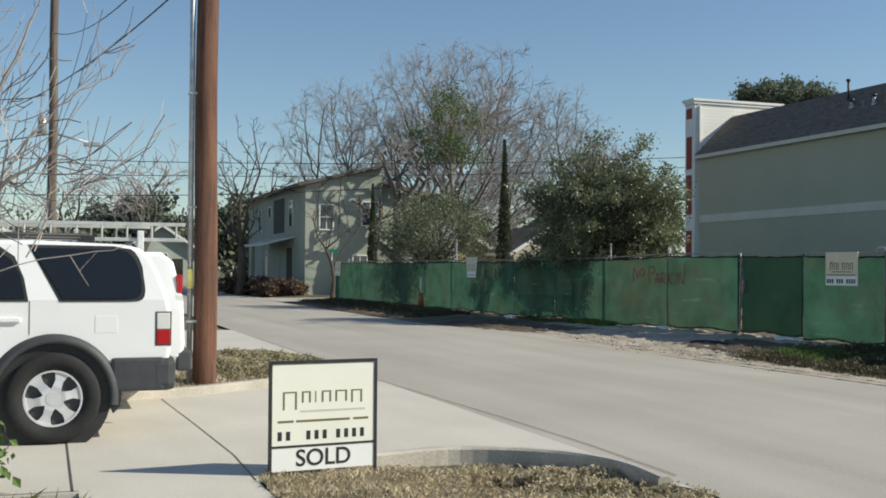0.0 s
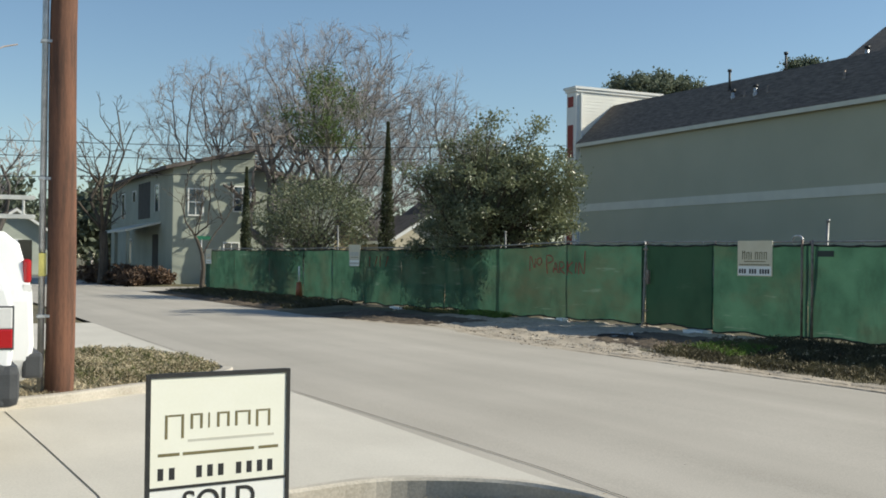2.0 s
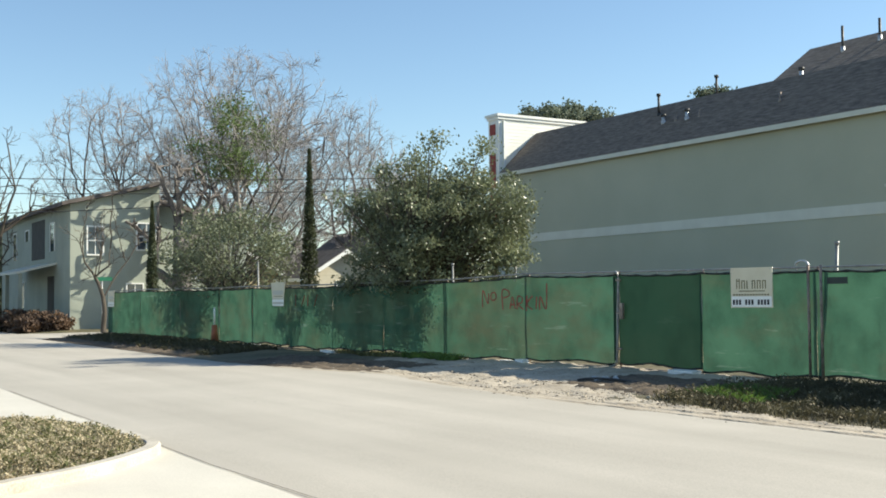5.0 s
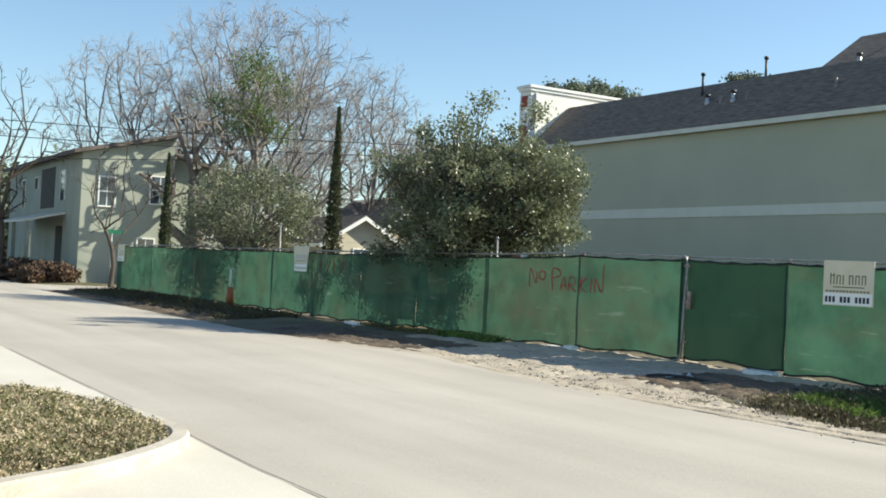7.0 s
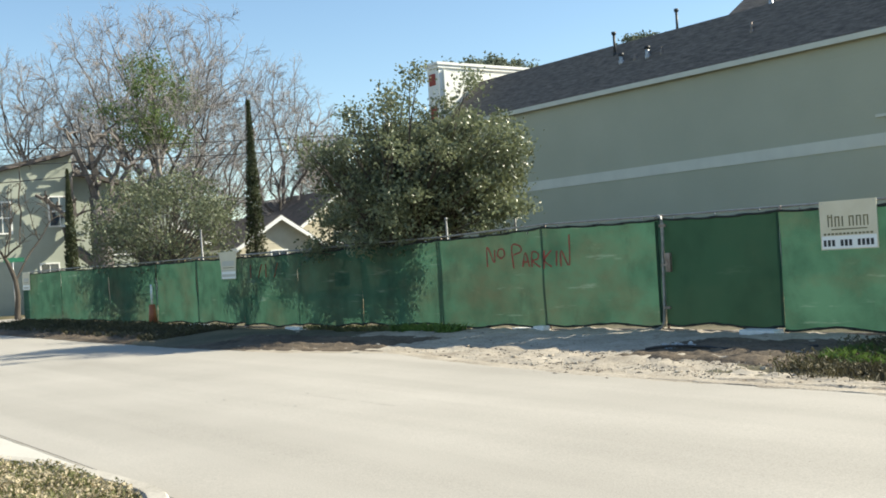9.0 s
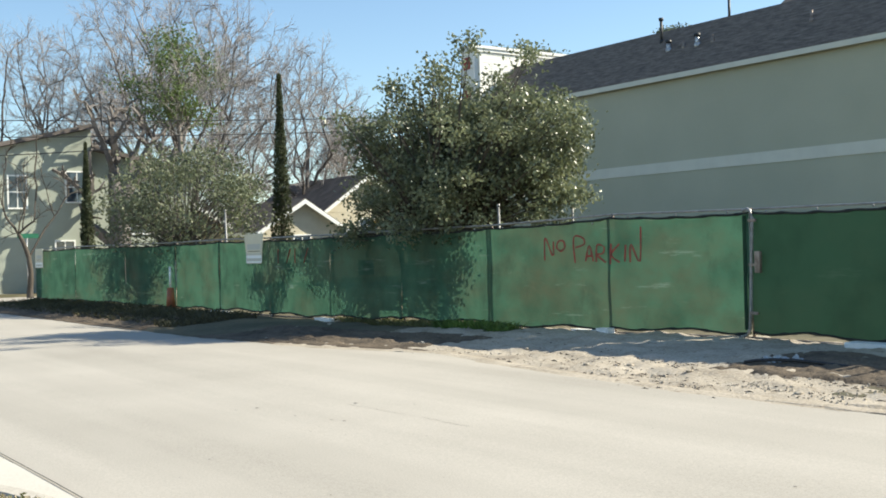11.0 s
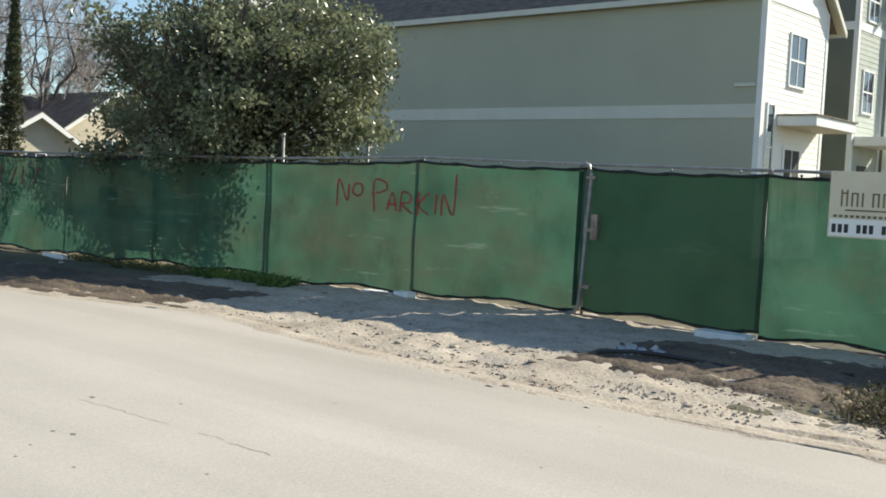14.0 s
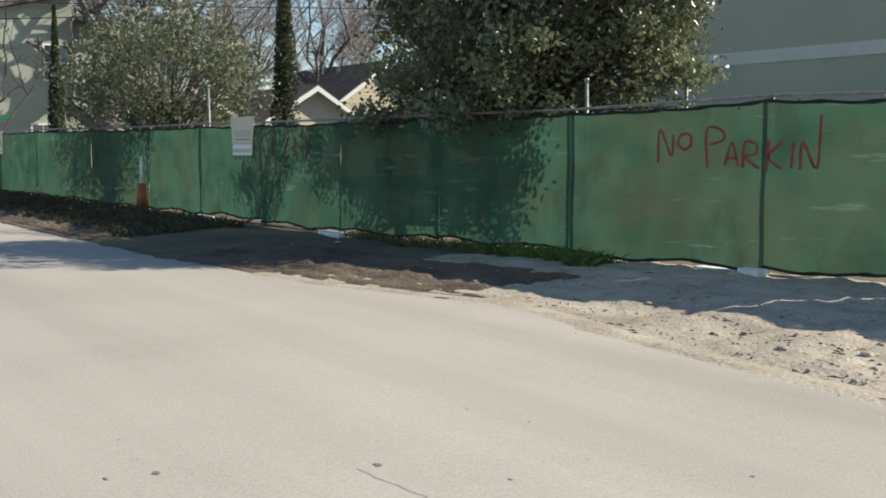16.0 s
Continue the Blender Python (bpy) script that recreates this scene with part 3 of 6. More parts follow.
def smooth_line(pts, n=6):
    """A rounded line through the points."""
    out = []
    for i in range(len(pts) - 1):
        p0, p1, p2, p3 = (Vector(pts[k]) for k in (max(i - 1, 0), i, i + 1, min(i + 2, len(pts) - 1)))
        for k in range(n):
            t = k / n
            out.append(tuple(0.5 * ((2 * p1) + (p2 - p0) * t + (2 * p0 - 5 * p1 + 4 * p2 - p3) * t * t + (3 * p1 - p0 - 3 * p2 + p3) * t ** 3)))
    return out + [tuple(pts[-1])]


def kerb(pts, width, z0, z1, label):
    """A kerb along a line; its body lies to the right of the line's direction."""
    bm = bmesh.new()
    rings = []
    for i, p in enumerate(pts):
        a, b = pts[max(i - 1, 0)], pts[min(i + 1, len(pts) - 1)]
        d = Vector((b[0] - a[0], b[1] - a[1])).normalized()
        q = [(0, z0), (0, z1 - 0.03), (0.03, z1), (width - 0.02, z1), (width, z1 - 0.02), (width, z0)]
        rings.append([bm.verts.new((p[0] + d.y * s, p[1] - d.x * s, z)) for s, z in q])
    for r, s in zip(rings, rings[1:]):
        for k in range(5):
            bm.faces.new((r[k], r[k + 1], s[k + 1], s[k]))
    bm.faces.new(rings[0])
    bm.faces.new(rings[-1][::-1])
    ob = part("kerb", bm, KERB)
    tagged(ob, label, "kerb", kind="structure")


CORNER = [(-2.36, -2.36), (-2.28, -2.02), (-1.95, -1.93)]
NEAR = smooth_line([(-1.6, -1.74), (-1.2, -1.64), (-0.47, -1.54), (0.26, -1.93), (0.60, -2.62), (0.57, -3.4)])
FAR = smooth_line([(-3.4, 3.25), (-2.3, 3.62), (-1.7, 3.98), (-1.26, 4.30), (-0.82, 4.56), (-0.45, 4.84), (0.08, 5.40), (0.36, 5.92), (0.39, 6.5), (0.28, 7.6), (0.09, 8.4), (-0.25, 9.05), (-1.2, 9.4), (-3.4, 9.6)])


def inside(x, y, poly):
    hit = False
    for (x0, y0), (x1, y1) in zip(poly, poly[1:] + poly[:1]):
        if (y0 > y) != (y1 > y) and x < x0 + (y - y0) / (y1 - y0) * (x1 - x0):
            hit = not hit
    return hit


NEAR_POLY = [*CORNER, *NEAR, (0.9, -3.2), (0.9, -20), (-2.36, -20)]
FAR_POLY = list(FAR)


def near_z(x, y):
    if not inside(x, y, NEAR_POLY):
        return None
    if x > 0.62:
        return -0.03 - 0.08 * (x - 0.62) / 0.28
    rim = min(math.hypot(x - a, y - b) for a, b in NEAR)
    sink = min(1.0, max(0.0, (y + 4.3) / 1.2)) * min(1, (x + 2.5) / 0.9) * min(1.0, max(0.0, (0.8 - x) / 0.4))
    return 0.015 - 0.035 * min(1, (x + 2.36) / 0.4) - 0.07 * sink * min(1, max(0.0, x + 1.5) / 0.7) * min(1, rim / 0.25 + 0.6) - 0.34 * math.exp(-((x + 0.45) ** 2 + (y + 2.58) ** 2) / 0.05) + 0.025 * noise.noise(Vector((x * 3, y * 3, 0)))


def far_z(x, y):
    if not inside(x, y, FAR_POLY):
        return None
    rim = min(math.hypot(x - a, y - b) for a, b in FAR)
    return 0.05 + 0.075 * min(1, rim / 0.9) + 0.03 * noise.noise(Vector((x * 2.5, y * 2.5, 4)))


def island(name, poly, height, step, label, skirt):
    """Earth inside a kerb, as a bumpy patch."""
    xs, ys = [p[0] for p in poly], [p[1] for p in poly]
    nx, ny = int((max(xs) - min(xs)) / step) + 2, int((max(ys) - min(ys)) / step) + 2
    v, f, ids = [], [], {}
    for j in range(ny):
        for i in range(nx):
            x, y = min(xs) + i * step, min(ys) + j * step
            z = height(x, y)
            if z is None:
                near = [height(x + a * step, y + b * step) for a in (-1, 0, 1) for b in (-1, 0, 1)]
                near = [q for q in near if q is not None]
                if not near or not skirt:
                    continue
                z = min(near) - 0.12
            ids[i, j] = len(v)
            v.append((x, y, z))
    for (i, j) in ids:
        q = [(i, j), (i + 1, j), (i + 1, j + 1), (i, j + 1)]
        if all(k in ids for k in q):
            f.append([ids[k] for k in q])
    tagged(part(name, raw(name, v, f), EARTH, smooth=True), label, "ground", kind="structure")


def paving():
    bm = bmesh.new()
    # drive with flared mouth, butted against the kerbs
    outline = [(-14, 3.2), (-14, -2.36), *CORNER, *NEAR, (0.645, -3.6), (0.645, 9.75), (-3.4, 9.75), *reversed(FAR), (-3.4, 3.2)]
    top, low = ([bm.verts.new((x, y, z)) for x, y in outline] for z in (0.004, -0.1))
    for tri in geometry.tessellate_polygon([[Vector((x, y, 0)) for x, y in outline]]):
        bm.faces.new([top[k] for k in tri])
    for k in range(len(outline)):
        j = (k + 1) % len(outline)
        bm.faces.new((top[k], top[j], low[j], low[k]))
    tagged(part("driveway", bm, SLAB), "pale broom-finished concrete driveway", "driveway", kind="structure")
    bm = bmesh.new()
    box(bm, -3.66, -2.365, -22, -2.33, -0.1, 0.006)
    tagged(part("pavement", bm, SLAB), "pale concrete footpath slab", "pavement", kind="structure")
    bm = bmesh.new()
    box(bm, -14, 0.645, 9.75, 18.4, -0.1, 0.0)
    tagged(part("driveway", bm, SLAB), "pale concrete driveway of the next plot", "driveway", kind="structure")
    bm = bmesh.new()
    ribbon(bm, [(-2.38, -2.3), (-2.36, -1.1), (-2.45, 1.0), (-2.56, 3.2)], 0.005, 0.0085)
    ribbon(bm, [(-3.66, -2.3), (-14, -2.2)], 0.008, 0.0085)
    ribbon(bm, [(-3.7, -2.3), (-3.72, 3.2)], 0.008, 0.0085)
    tagged(part("slab_joint", bm, JOINT), "narrow dark joint between concrete slabs", "joint", kind="structure")


ground_sheet()
road_sheet()
paving()
kerb(NEAR[:13], 0.12, -0.34, 0.07, "curved pale concrete kerb round the near verge")
kerb([tuple(Vector(NEAR[12]).lerp(Vector(NEAR[13]), 0.12)), *NEAR[13:]], 0.12, -0.34, 0.068, "curved pale concrete kerb at the street corner")
kerb(FAR, 0.17, -0.1, 0.11, "curved pale concrete kerb round the pole's verge")
island("verge_near", NEAR_POLY, near_z, 0.16, "sunken verge of dry grass inside the kerb", True)
island("verge_far", FAR_POLY, far_z, 0.14, "raised verge of dry grass round the utility pole", False)


def roadside():
    """Sandy spoil between the street and the fence, with dark soil where water stands."""
    def rut(x, y):
        """Old wheel tracks drawn out along the street, broken into clods."""
        u = x - road_edge(y) - 0.25 * math.sin(y * 0.55)
        lane = math.exp(-((u - 0.75) / 0.13) ** 2) + math.exp(-((u - 1.35) / 0.16) ** 2)
        return lane * max(0.0, 0.35 + noise.noise(Vector((x * 2.5, y * 0.8, 6)))) * (7 < y < 15.5)

    def strip(name, material, y0, y1, f0, f1, lift, label, seed, bumps):
        v, f = [], []
        ny, nx = int((y1 - y0) / 0.07), 52
        for j in range(ny + 1):
            y = y0 + (y1 - y0) * j / ny
            fade = min(1.0, (y - y0) / 0.8, (y1 - y) / 0.8)
            a, b = f0(y), f1(y)
            for i in range(nx + 1):
                s = i / nx
                w = noise.noise(Vector((seed, y * 2.2, 0))) * 0.22 + noise.noise(Vector((seed + 5, y * 7, 0))) * 0.08
                x = a + (b - a) * s + w * (1 - abs(2 * s - 1))
                x = x if s not in (0, 1) else x + w * 0.8
                edge = min(1.0, s / 0.12, (1 - s) / 0.12, fade * 1.2)
                z = ground_z(x, y) - 0.03 + (lift + 0.03) * edge + bumps * noise.noise(Vector((x * 5 + seed, y * 5, 1))) * edge + bumps * 0.6 * noise.noise(Vector((x * 16, y * 6, seed))) * edge + bumps * 0.35 * noise.noise(Vector((x * 34, y * 22, seed))) * edge - 0.026 * rut(x, y) * edge
                w2 = min(1.0, max(0.0, (x - road_edge(y) + 0.05) / 0.8))
                z = w2 * z + (1 - w2) * (0.010 + 0.007 * noise.noise(Vector((x * 4, y * 3, seed))) - (0.012 if s < 0.02 else 0))
                v.append((x, y, z))
        n = nx + 1
        for j in range(ny):
            for i in range(nx):
                f.append((j * n + i, j * n + i + 1, (j + 1) * n + i + 1, (j + 1) * n + i))
        tagged(part(name, raw(name, v, f), material, smooth=True), label, "ground", kind="structure")
    strip("sandy_verge", SAND, 7.2, 18.2, lambda y: road_edge(y) - 0.35, lambda y: fence_x(y) + 0.6, 0.03, "trampled sandy soil beside the street", 2.0, 0.022)
    strip("sandy_verge", SAND, -8.0, 7.9, lambda y: road_edge(y) - 0.25, lambda y: road_edge(y) + 0.45 + 0.06 * max(0.0, y), 0.02, "narrow sandy strip between street and ditch", 5.0, 0.03)
    strip("muddy_verge", SOIL, 14.9, 21.5, lambda y: road_edge(y) - 0.1, lambda y: road_edge(y) + 2.0, 0.05, "dark damp soil at the street's edge", 8.0, 0.03)
    strip("muddy_verge", SOIL, 6.2, 10.3, lambda y: road_edge(y) + 1.0, lambda y: fence_x(y) - 0.9, 0.05, "dark rutted mud with broken clods", 11.0, 0.035)
    strip("muddy_verge", SOIL, 24.5, 41.5, lambda y: road_edge(y) - 0.1, lambda y: road_edge(y) + 1.5, 0.06, "dark soil bank along the fence", 14.0, 0.07)


roadside()


# ---- fence with green screen ----
POSTS = [41.5, 37.5, 33.3, 29.8, 27.1, 24.4, 21.6, 19.3, 16.85, 14.15, 11.7, 9.15, 6.85, 4.4, 1.9, -0.7, -3.3, -5.9, -8.5, -11.1, -13.7]


def fence():
    root = thing("construction_fence", (fence_x(16.85), 16.85, 0.1), "chain-link site fence covered with green privacy mesh", "fence")
    rng = random.Random(11)
    top = {}
    for y in POSTS:
        x = fence_x(y)
        top[y] = (1.93 if y > 16 else 1.99) + rng.uniform(-0.02, 0.02) + (0.04 if y in (14.15, 11.7) else 0)
        # posts coloured dark to imitate steel seen against the light
        rail("post", RUSTYBACKLIT, root, (x + 0.05, y, 0.0), (x + 0.05 + rng.uniform(-0.02, 0.02), y, top[y] + 0.05), 0.023)
    for a, b in zip(POSTS, POSTS[1:]):
        rail("top_rail", GREYPIPE, root, (fence_x(a) + 0.05, a, top[a] + 0.035), (fence_x(b) + 0.05, b, top[b] + 0.035), 0.018, n=8)
        rail("bottom_rail", RUSTYBACKLIT, root, (fence_x(a) + 0.03, a, 0.12), (fence_x(b) + 0.03, b, 0.12), 0.018, n=8)
    for k, (a, b) in enumerate(zip(POSTS, POSTS[1:])):
        dark = a == 11.7
        nx, nz = 26, 9
        v, f = [], []
        gap = 0.05 if a in (29.8, 11.7) else 0.0
        for i in range(nx + 1):
            s = i / nx
            y = a - gap + (b - a + gap) * s
            x = fence_x(y) - 0.015
            hang = 0.025 * math.sin(math.pi * s) + 0.018 * abs(math.sin(s * math.pi * 4.0))
            zt = top[a] + (top[b] - top[a]) * s - hang - 0.02
            zb = 0.20 + 0.02 * math.sin(k * 2.1) + 0.035 * math.sin(s * math.pi * 3 + k) * (0.4 + 0.6 * abs(math.sin(s * math.pi * 4)))
            for j in range(nz + 1):
                u = j / nz
                bulge = 0.03 * math.sin(math.pi * u) * noise.noise(Vector((y * 1.3, u * 2, k))) + 0.012 * noise.noise(Vector((y * 5, u * 4, k)))
                v.append((x + bulge, y, zb + (zt - zb) * u))
        for i in range(nx):
            for j in range(nz):
                q = i * (nz + 1) + j
                f.append((q, q + 1, q + nz + 2, q + nz + 1))
        panel = part("screen_panel", raw("screen_panel", v, f), CLOTHDARK if dark else CLOTH, root, "doubled dark green mesh" if dark else "", smooth=True)
        for row, name in ((nz, "top_binding"), (0, "bottom_binding")):
            st = Sticks()
            pts = [Vector(v[i * (nz + 1) + row]) + Vector((-0.008, 0, 0)) for i in range(nx + 1)]
            st.limb(pts, [0.018 + 0.008 * (i % 6 == 0) for i in range(nx + 1)], 5)
            part(name, raw(name, st.v, st.f), BINDING, panel)
        for y in (a - 0.35, (a + b) / 2, b + 0.35):
            bm = bmesh.new()
            bmesh.ops.create_icosphere(bm, subdivisions=1, radius=0.02, matrix=Matrix.Translation((fence_x(y) - 0.02, y, top[a] - 0.015)))
            part("tie", bm, GREYPIPE, panel)
    # the gate's double post with its hinges
    gx = fence_x(11.7)
    gate = Sticks()
    gate.limb([Vector((gx - 0.02, 11.80, 2.03)), Vector((gx - 0.05, 11.70, 2.055)), Vector((gx - 0.08, 11.62, 2.03)), Vector((gx - 0.09, 11.58, 1.92)), Vector((gx - 0.10, 11.60, 1.3)), Vector((gx - 0.09, 11.64, 0.5)), Vector((gx - 0.08, 11.67, 0.26)), Vector((gx - 0.06, 11.74, 0.16)), Vector((gx - 0.03, 11.90, 0.13))], [0.026] * 9, 10)
    part("gate_post", raw("gate_post", gate.v, gate.f), GREYPIPE, root, "bent grey gate pipe", smooth=True)
    for z in (1.88, 1.22, 0.5):
        quick("hinge", RUSTYBACKLIT, root, (gx - 0.12, gx - 0.08, 11.50, 11.64, z - 0.022, z + 0.022), bev=0.008)
    # thin dark strip put where only patches of shade fall beside the gate
    quick("screen_fold", CLOTHDARK, root, (gx - 0.045, gx - 0.03, 11.74, 11.80, 0.24, 1.96), bev=0.005, label="dark strip standing in for shade beside the gate")
    quick("latch", RUSTYBACKLIT, root, (gx - 0.14, gx - 0.08, 11.42, 11.52, 1.1, 1.42), bev=0.01)
    dx = fence_x(6.85)
    for y in (6.72, 6.98):
        rail("panel_pipe", RUSTYBACKLIT, root, (dx - 0.05, y, 0.1), (dx - 0.05, y, 2.05), 0.024)
    loop = Sticks()
    loop.limb([Vector((dx - 0.04, 6.98 + 0.45 * (1 - math.cos(q)) * 0.3, 2.05 + 0.08 * math.sin(q))) for q in np.linspace(0, math.pi, 8)], [0.02] * 8, 8)
    part("pipe_bend", raw("pipe_bend", loop.v, loop.f), GALV, root, smooth=True)
    # hand-painted red letters on the screen
    strokes = [
        ("n", [(0.02, 0.0), (0.04, 0.75), (0.2, 0.15), (0.22, 0.62)]),
        ("o", [(0.36, 0.30), (0.29, 0.42), (0.33, 0.62), (0.44, 0.62), (0.46, 0.40), (0.36, 0.28)]),
        ("p", [(0.68, -0.1), (0.66, 0.72), (0.84, 0.72), (0.88, 0.52), (0.70, 0.40)]),
        ("a", [(0.90, -0.05), (0.98, 0.45), (1.06, -0.05)]), ("a", [(0.93, 0.12), (1.05, 0.12)]),
        ("r", [(1.12, -0.08), (1.14, 0.45), (1.28, 0.40), (1.26, 0.2), (1.14, 0.15), (1.32, -0.1)]),
        ("k", [(1.40, -0.15), (1.42, 0.50)]), ("k", [(1.58, 0.48), (1.42, 0.15), (1.58, -0.1)]),
        ("i", [(1.68, -0.08), (1.70, 0.45)]),
        ("n", [(1.78, -0.1), (1.80, 0.46), (1.96, -0.08), (1.99, 1.0)]),
    ]
    for name, pts in strokes:
        bm = bmesh.new()
        fine = smooth_line([(p[0], p[1]) for p in pts], 5)
        rows = []
        for i, (s, h) in enumerate(fine):
            a, b = fine[max(i - 1, 0)], fine[min(i + 1, len(fine) - 1)]
            d = Vector((b[0] - a[0], b[1] - a[1])).normalized()
            w = 0.021 * (0.8 + 0.4 * noise.noise(Vector((s * 9, h * 9, 2))))
            row = []
            for side in (-1, 1):
                y = 15.53 - (s - d.y * w * side)
                z = 1.33 + (h + d.x * w * side * 1.6) * 0.52
                row.append(bm.verts.new((fence_x(y) - 0.05, y, z)))
            rows.append(row)
        for r, q in zip(rows, rows[1:]):
            bm.faces.new((r[0], r[1], q[1], q[0]))
        part("painted_letter", bm, SPRAY, root, "red spray-painted letter " + name.upper())
    # dim older paint further along
    for k, y in enumerate((23.9, 23.5, 23.1, 22.7)):
        rail("painted_letter", SPRAY, root, (fence_x(y) - 0.04, y, 1.35), (fence_x(y - 0.2) - 0.04, y - 0.2 * (k % 2), 1.68), 0.012, n=4, label="faint red spray stroke")
    quick("tag", TAGDARK, root, (dx - 0.05, dx - 0.04, 6.2, 6.6, 1.73, 1.84), label="small dark torn label")


fence()


def board_sign(name, y0, y1, z0, z1, label, lettered, taper=0.0):
    """A cream board tied to the fence, with bars for its writing."""
    x = fence_x((y0 + y1) / 2) - 0.07
    root = thing(name, (x, (y0 + y1) / 2, z0), label, "sign", "boards on the fence")
    bm = bmesh.new()
    prism(bm, [(y0, z1), (y1, z1), (y1 + taper, z0), (y0 - taper, z0)], "x", x - 0.006, x + 0.006)
    board = part("board", bm, TAN, root)
    w, h = y0 - y1, z1 - z0

    def bar(a, b, c, d, material, depth=0.010):
        quick("bar", material, board, (x - depth, x - 0.0065, y0 - w * b, y0 - w * a, z0 + h * c, z0 + h * d))
    bar(0.02 + taper * 0.6, 0.98 - taper * 0.6, 0.02, 0.28, WHITEBOARD, 0.008)
    bar(0.2, 0.82, 0.40, 0.425, OLIVEINK)
    if lettered:
        for k in range(6):
            a = 0.14 + k * 0.125
            bar(a, a + 0.022, 0.47, 0.68 if k else 0.72, OLIVEINK)
            if k != 2:
                bar(a + 0.064, a + 0.086, 0.47, 0.68 if k else 0.72, OLIVEINK)
                bar(a + 0.024, a + 0.062, 0.655, 0.68, OLIVEINK)
        for k in range(13):
            a = 0.06 + k * 0.068
            bar(a, a + 0.045, 0.30, 0.34, OLIVEINK)
        for k in range(12):
            if k not in (3, 7):
                bar(0.05 + k * 0.075, 0.10 + k * 0.075, 0.07, 0.20, INK, 0.011)
    else:
        bar(0.15, 0.85, 0.47, 0.66, PALEINK)
        bar(0.12, 0.88, 0.30, 0.34, PALEINK)
        bar(0.12, 0.88, 0.08, 0.18, PALEINK)
    for a in (y0 - 0.04, y1 + 0.04):
        rail("tie", GALV, root, (x - 0.01, a, z1 - 0.03), (x + 0.06, a, z1 - 0.01), 0.008, n=6)
    mid = fence_x((y0 + y1) / 2)
    for ob in root.children_recursive:
        for v in ob.data.vertices:
            v.co.x += fence_x(v.co.y) - mid


board_sign("fence_sign", 8.47, 7.63, 1.34, 2.04, "tan builder's board with dark lettering tied to the fence", True)
board_sign("fence_sign", 25.55, 24.55, 1.35, 2.06, "faded tan board curling on the green fence", False, 0.13)
board_sign("fence_sign", 41.35, 40.55, 1.30, 1.97, "faded tan board at the fence's end", False)


def stake(at, top, r, label):
    root = thing("stake", at, label, "stake")
    rail("pipe", GREYPIPE, root, at, top, r)
    rail("cap", GREYPIPE, root, Vector(top) - Vector((0, 0, 0.04)), Vector(top) + Vector((0, 0, 0.015)), r * 1.35)


stake((12.1, 6.72, 0.1), (12.06, 6.56, 2.42), 0.03, "leaning galvanised pipe behind the fence")
stake((12.9, 16.9, 0.1), (12.9, 16.9, 2.46), 0.024, "galvanised pipe standing behind the fence")
stake((10.98, 16.72, 0.1), (10.95, 16.75, 2.36), 0.024, "galvanised post rising over the fence")
stake((10.2, 27.0, 0.1), (10.15, 27.0, 2.72), 0.026, "galvanised post rising over the fence")


def base_block(x, y, sx, sy, sz, label, material=None):
    root = thing("fence_block", (x, y, 0.1), label, "block", "blocks at the fence's foot")
    bm = bmesh.new()
    box(bm, x - sx, x + sx, y - sy, y + sy, 0.08, 0.1 + sz, 0.015)
    for q in bm.verts:
        q.co += Vector((0.012 * noise.noise(q.co * 9), 0.012 * noise.noise(q.co * 11), 0.01 * noise.noise(q.co * 7)))
    part("block", bm, material or BLOCK, root)


base_block(11.12, 14.2, 0.09, 0.14, 0.10, "white concrete block under the fence post")
base_block(11.2, 14.75, 0.10, 0.30, 0.05, "white concrete slab lying at the fence's foot")
base_block(10.72, 16.9, 0.08, 0.10, 0.09, "white concrete block under the fence post")
base_block(10.05, 21.7, 0.10, 0.35, 0.06, "pale slab lying at the fence's foot")
base_block(11.42, 9.5, 0.12, 0.32, 0.09, "pale broken slab under the doubled screen")
base_block(9.95, 27.0, 0.1, 0.5, 0.06, "pale slab lying at the fence's foot")


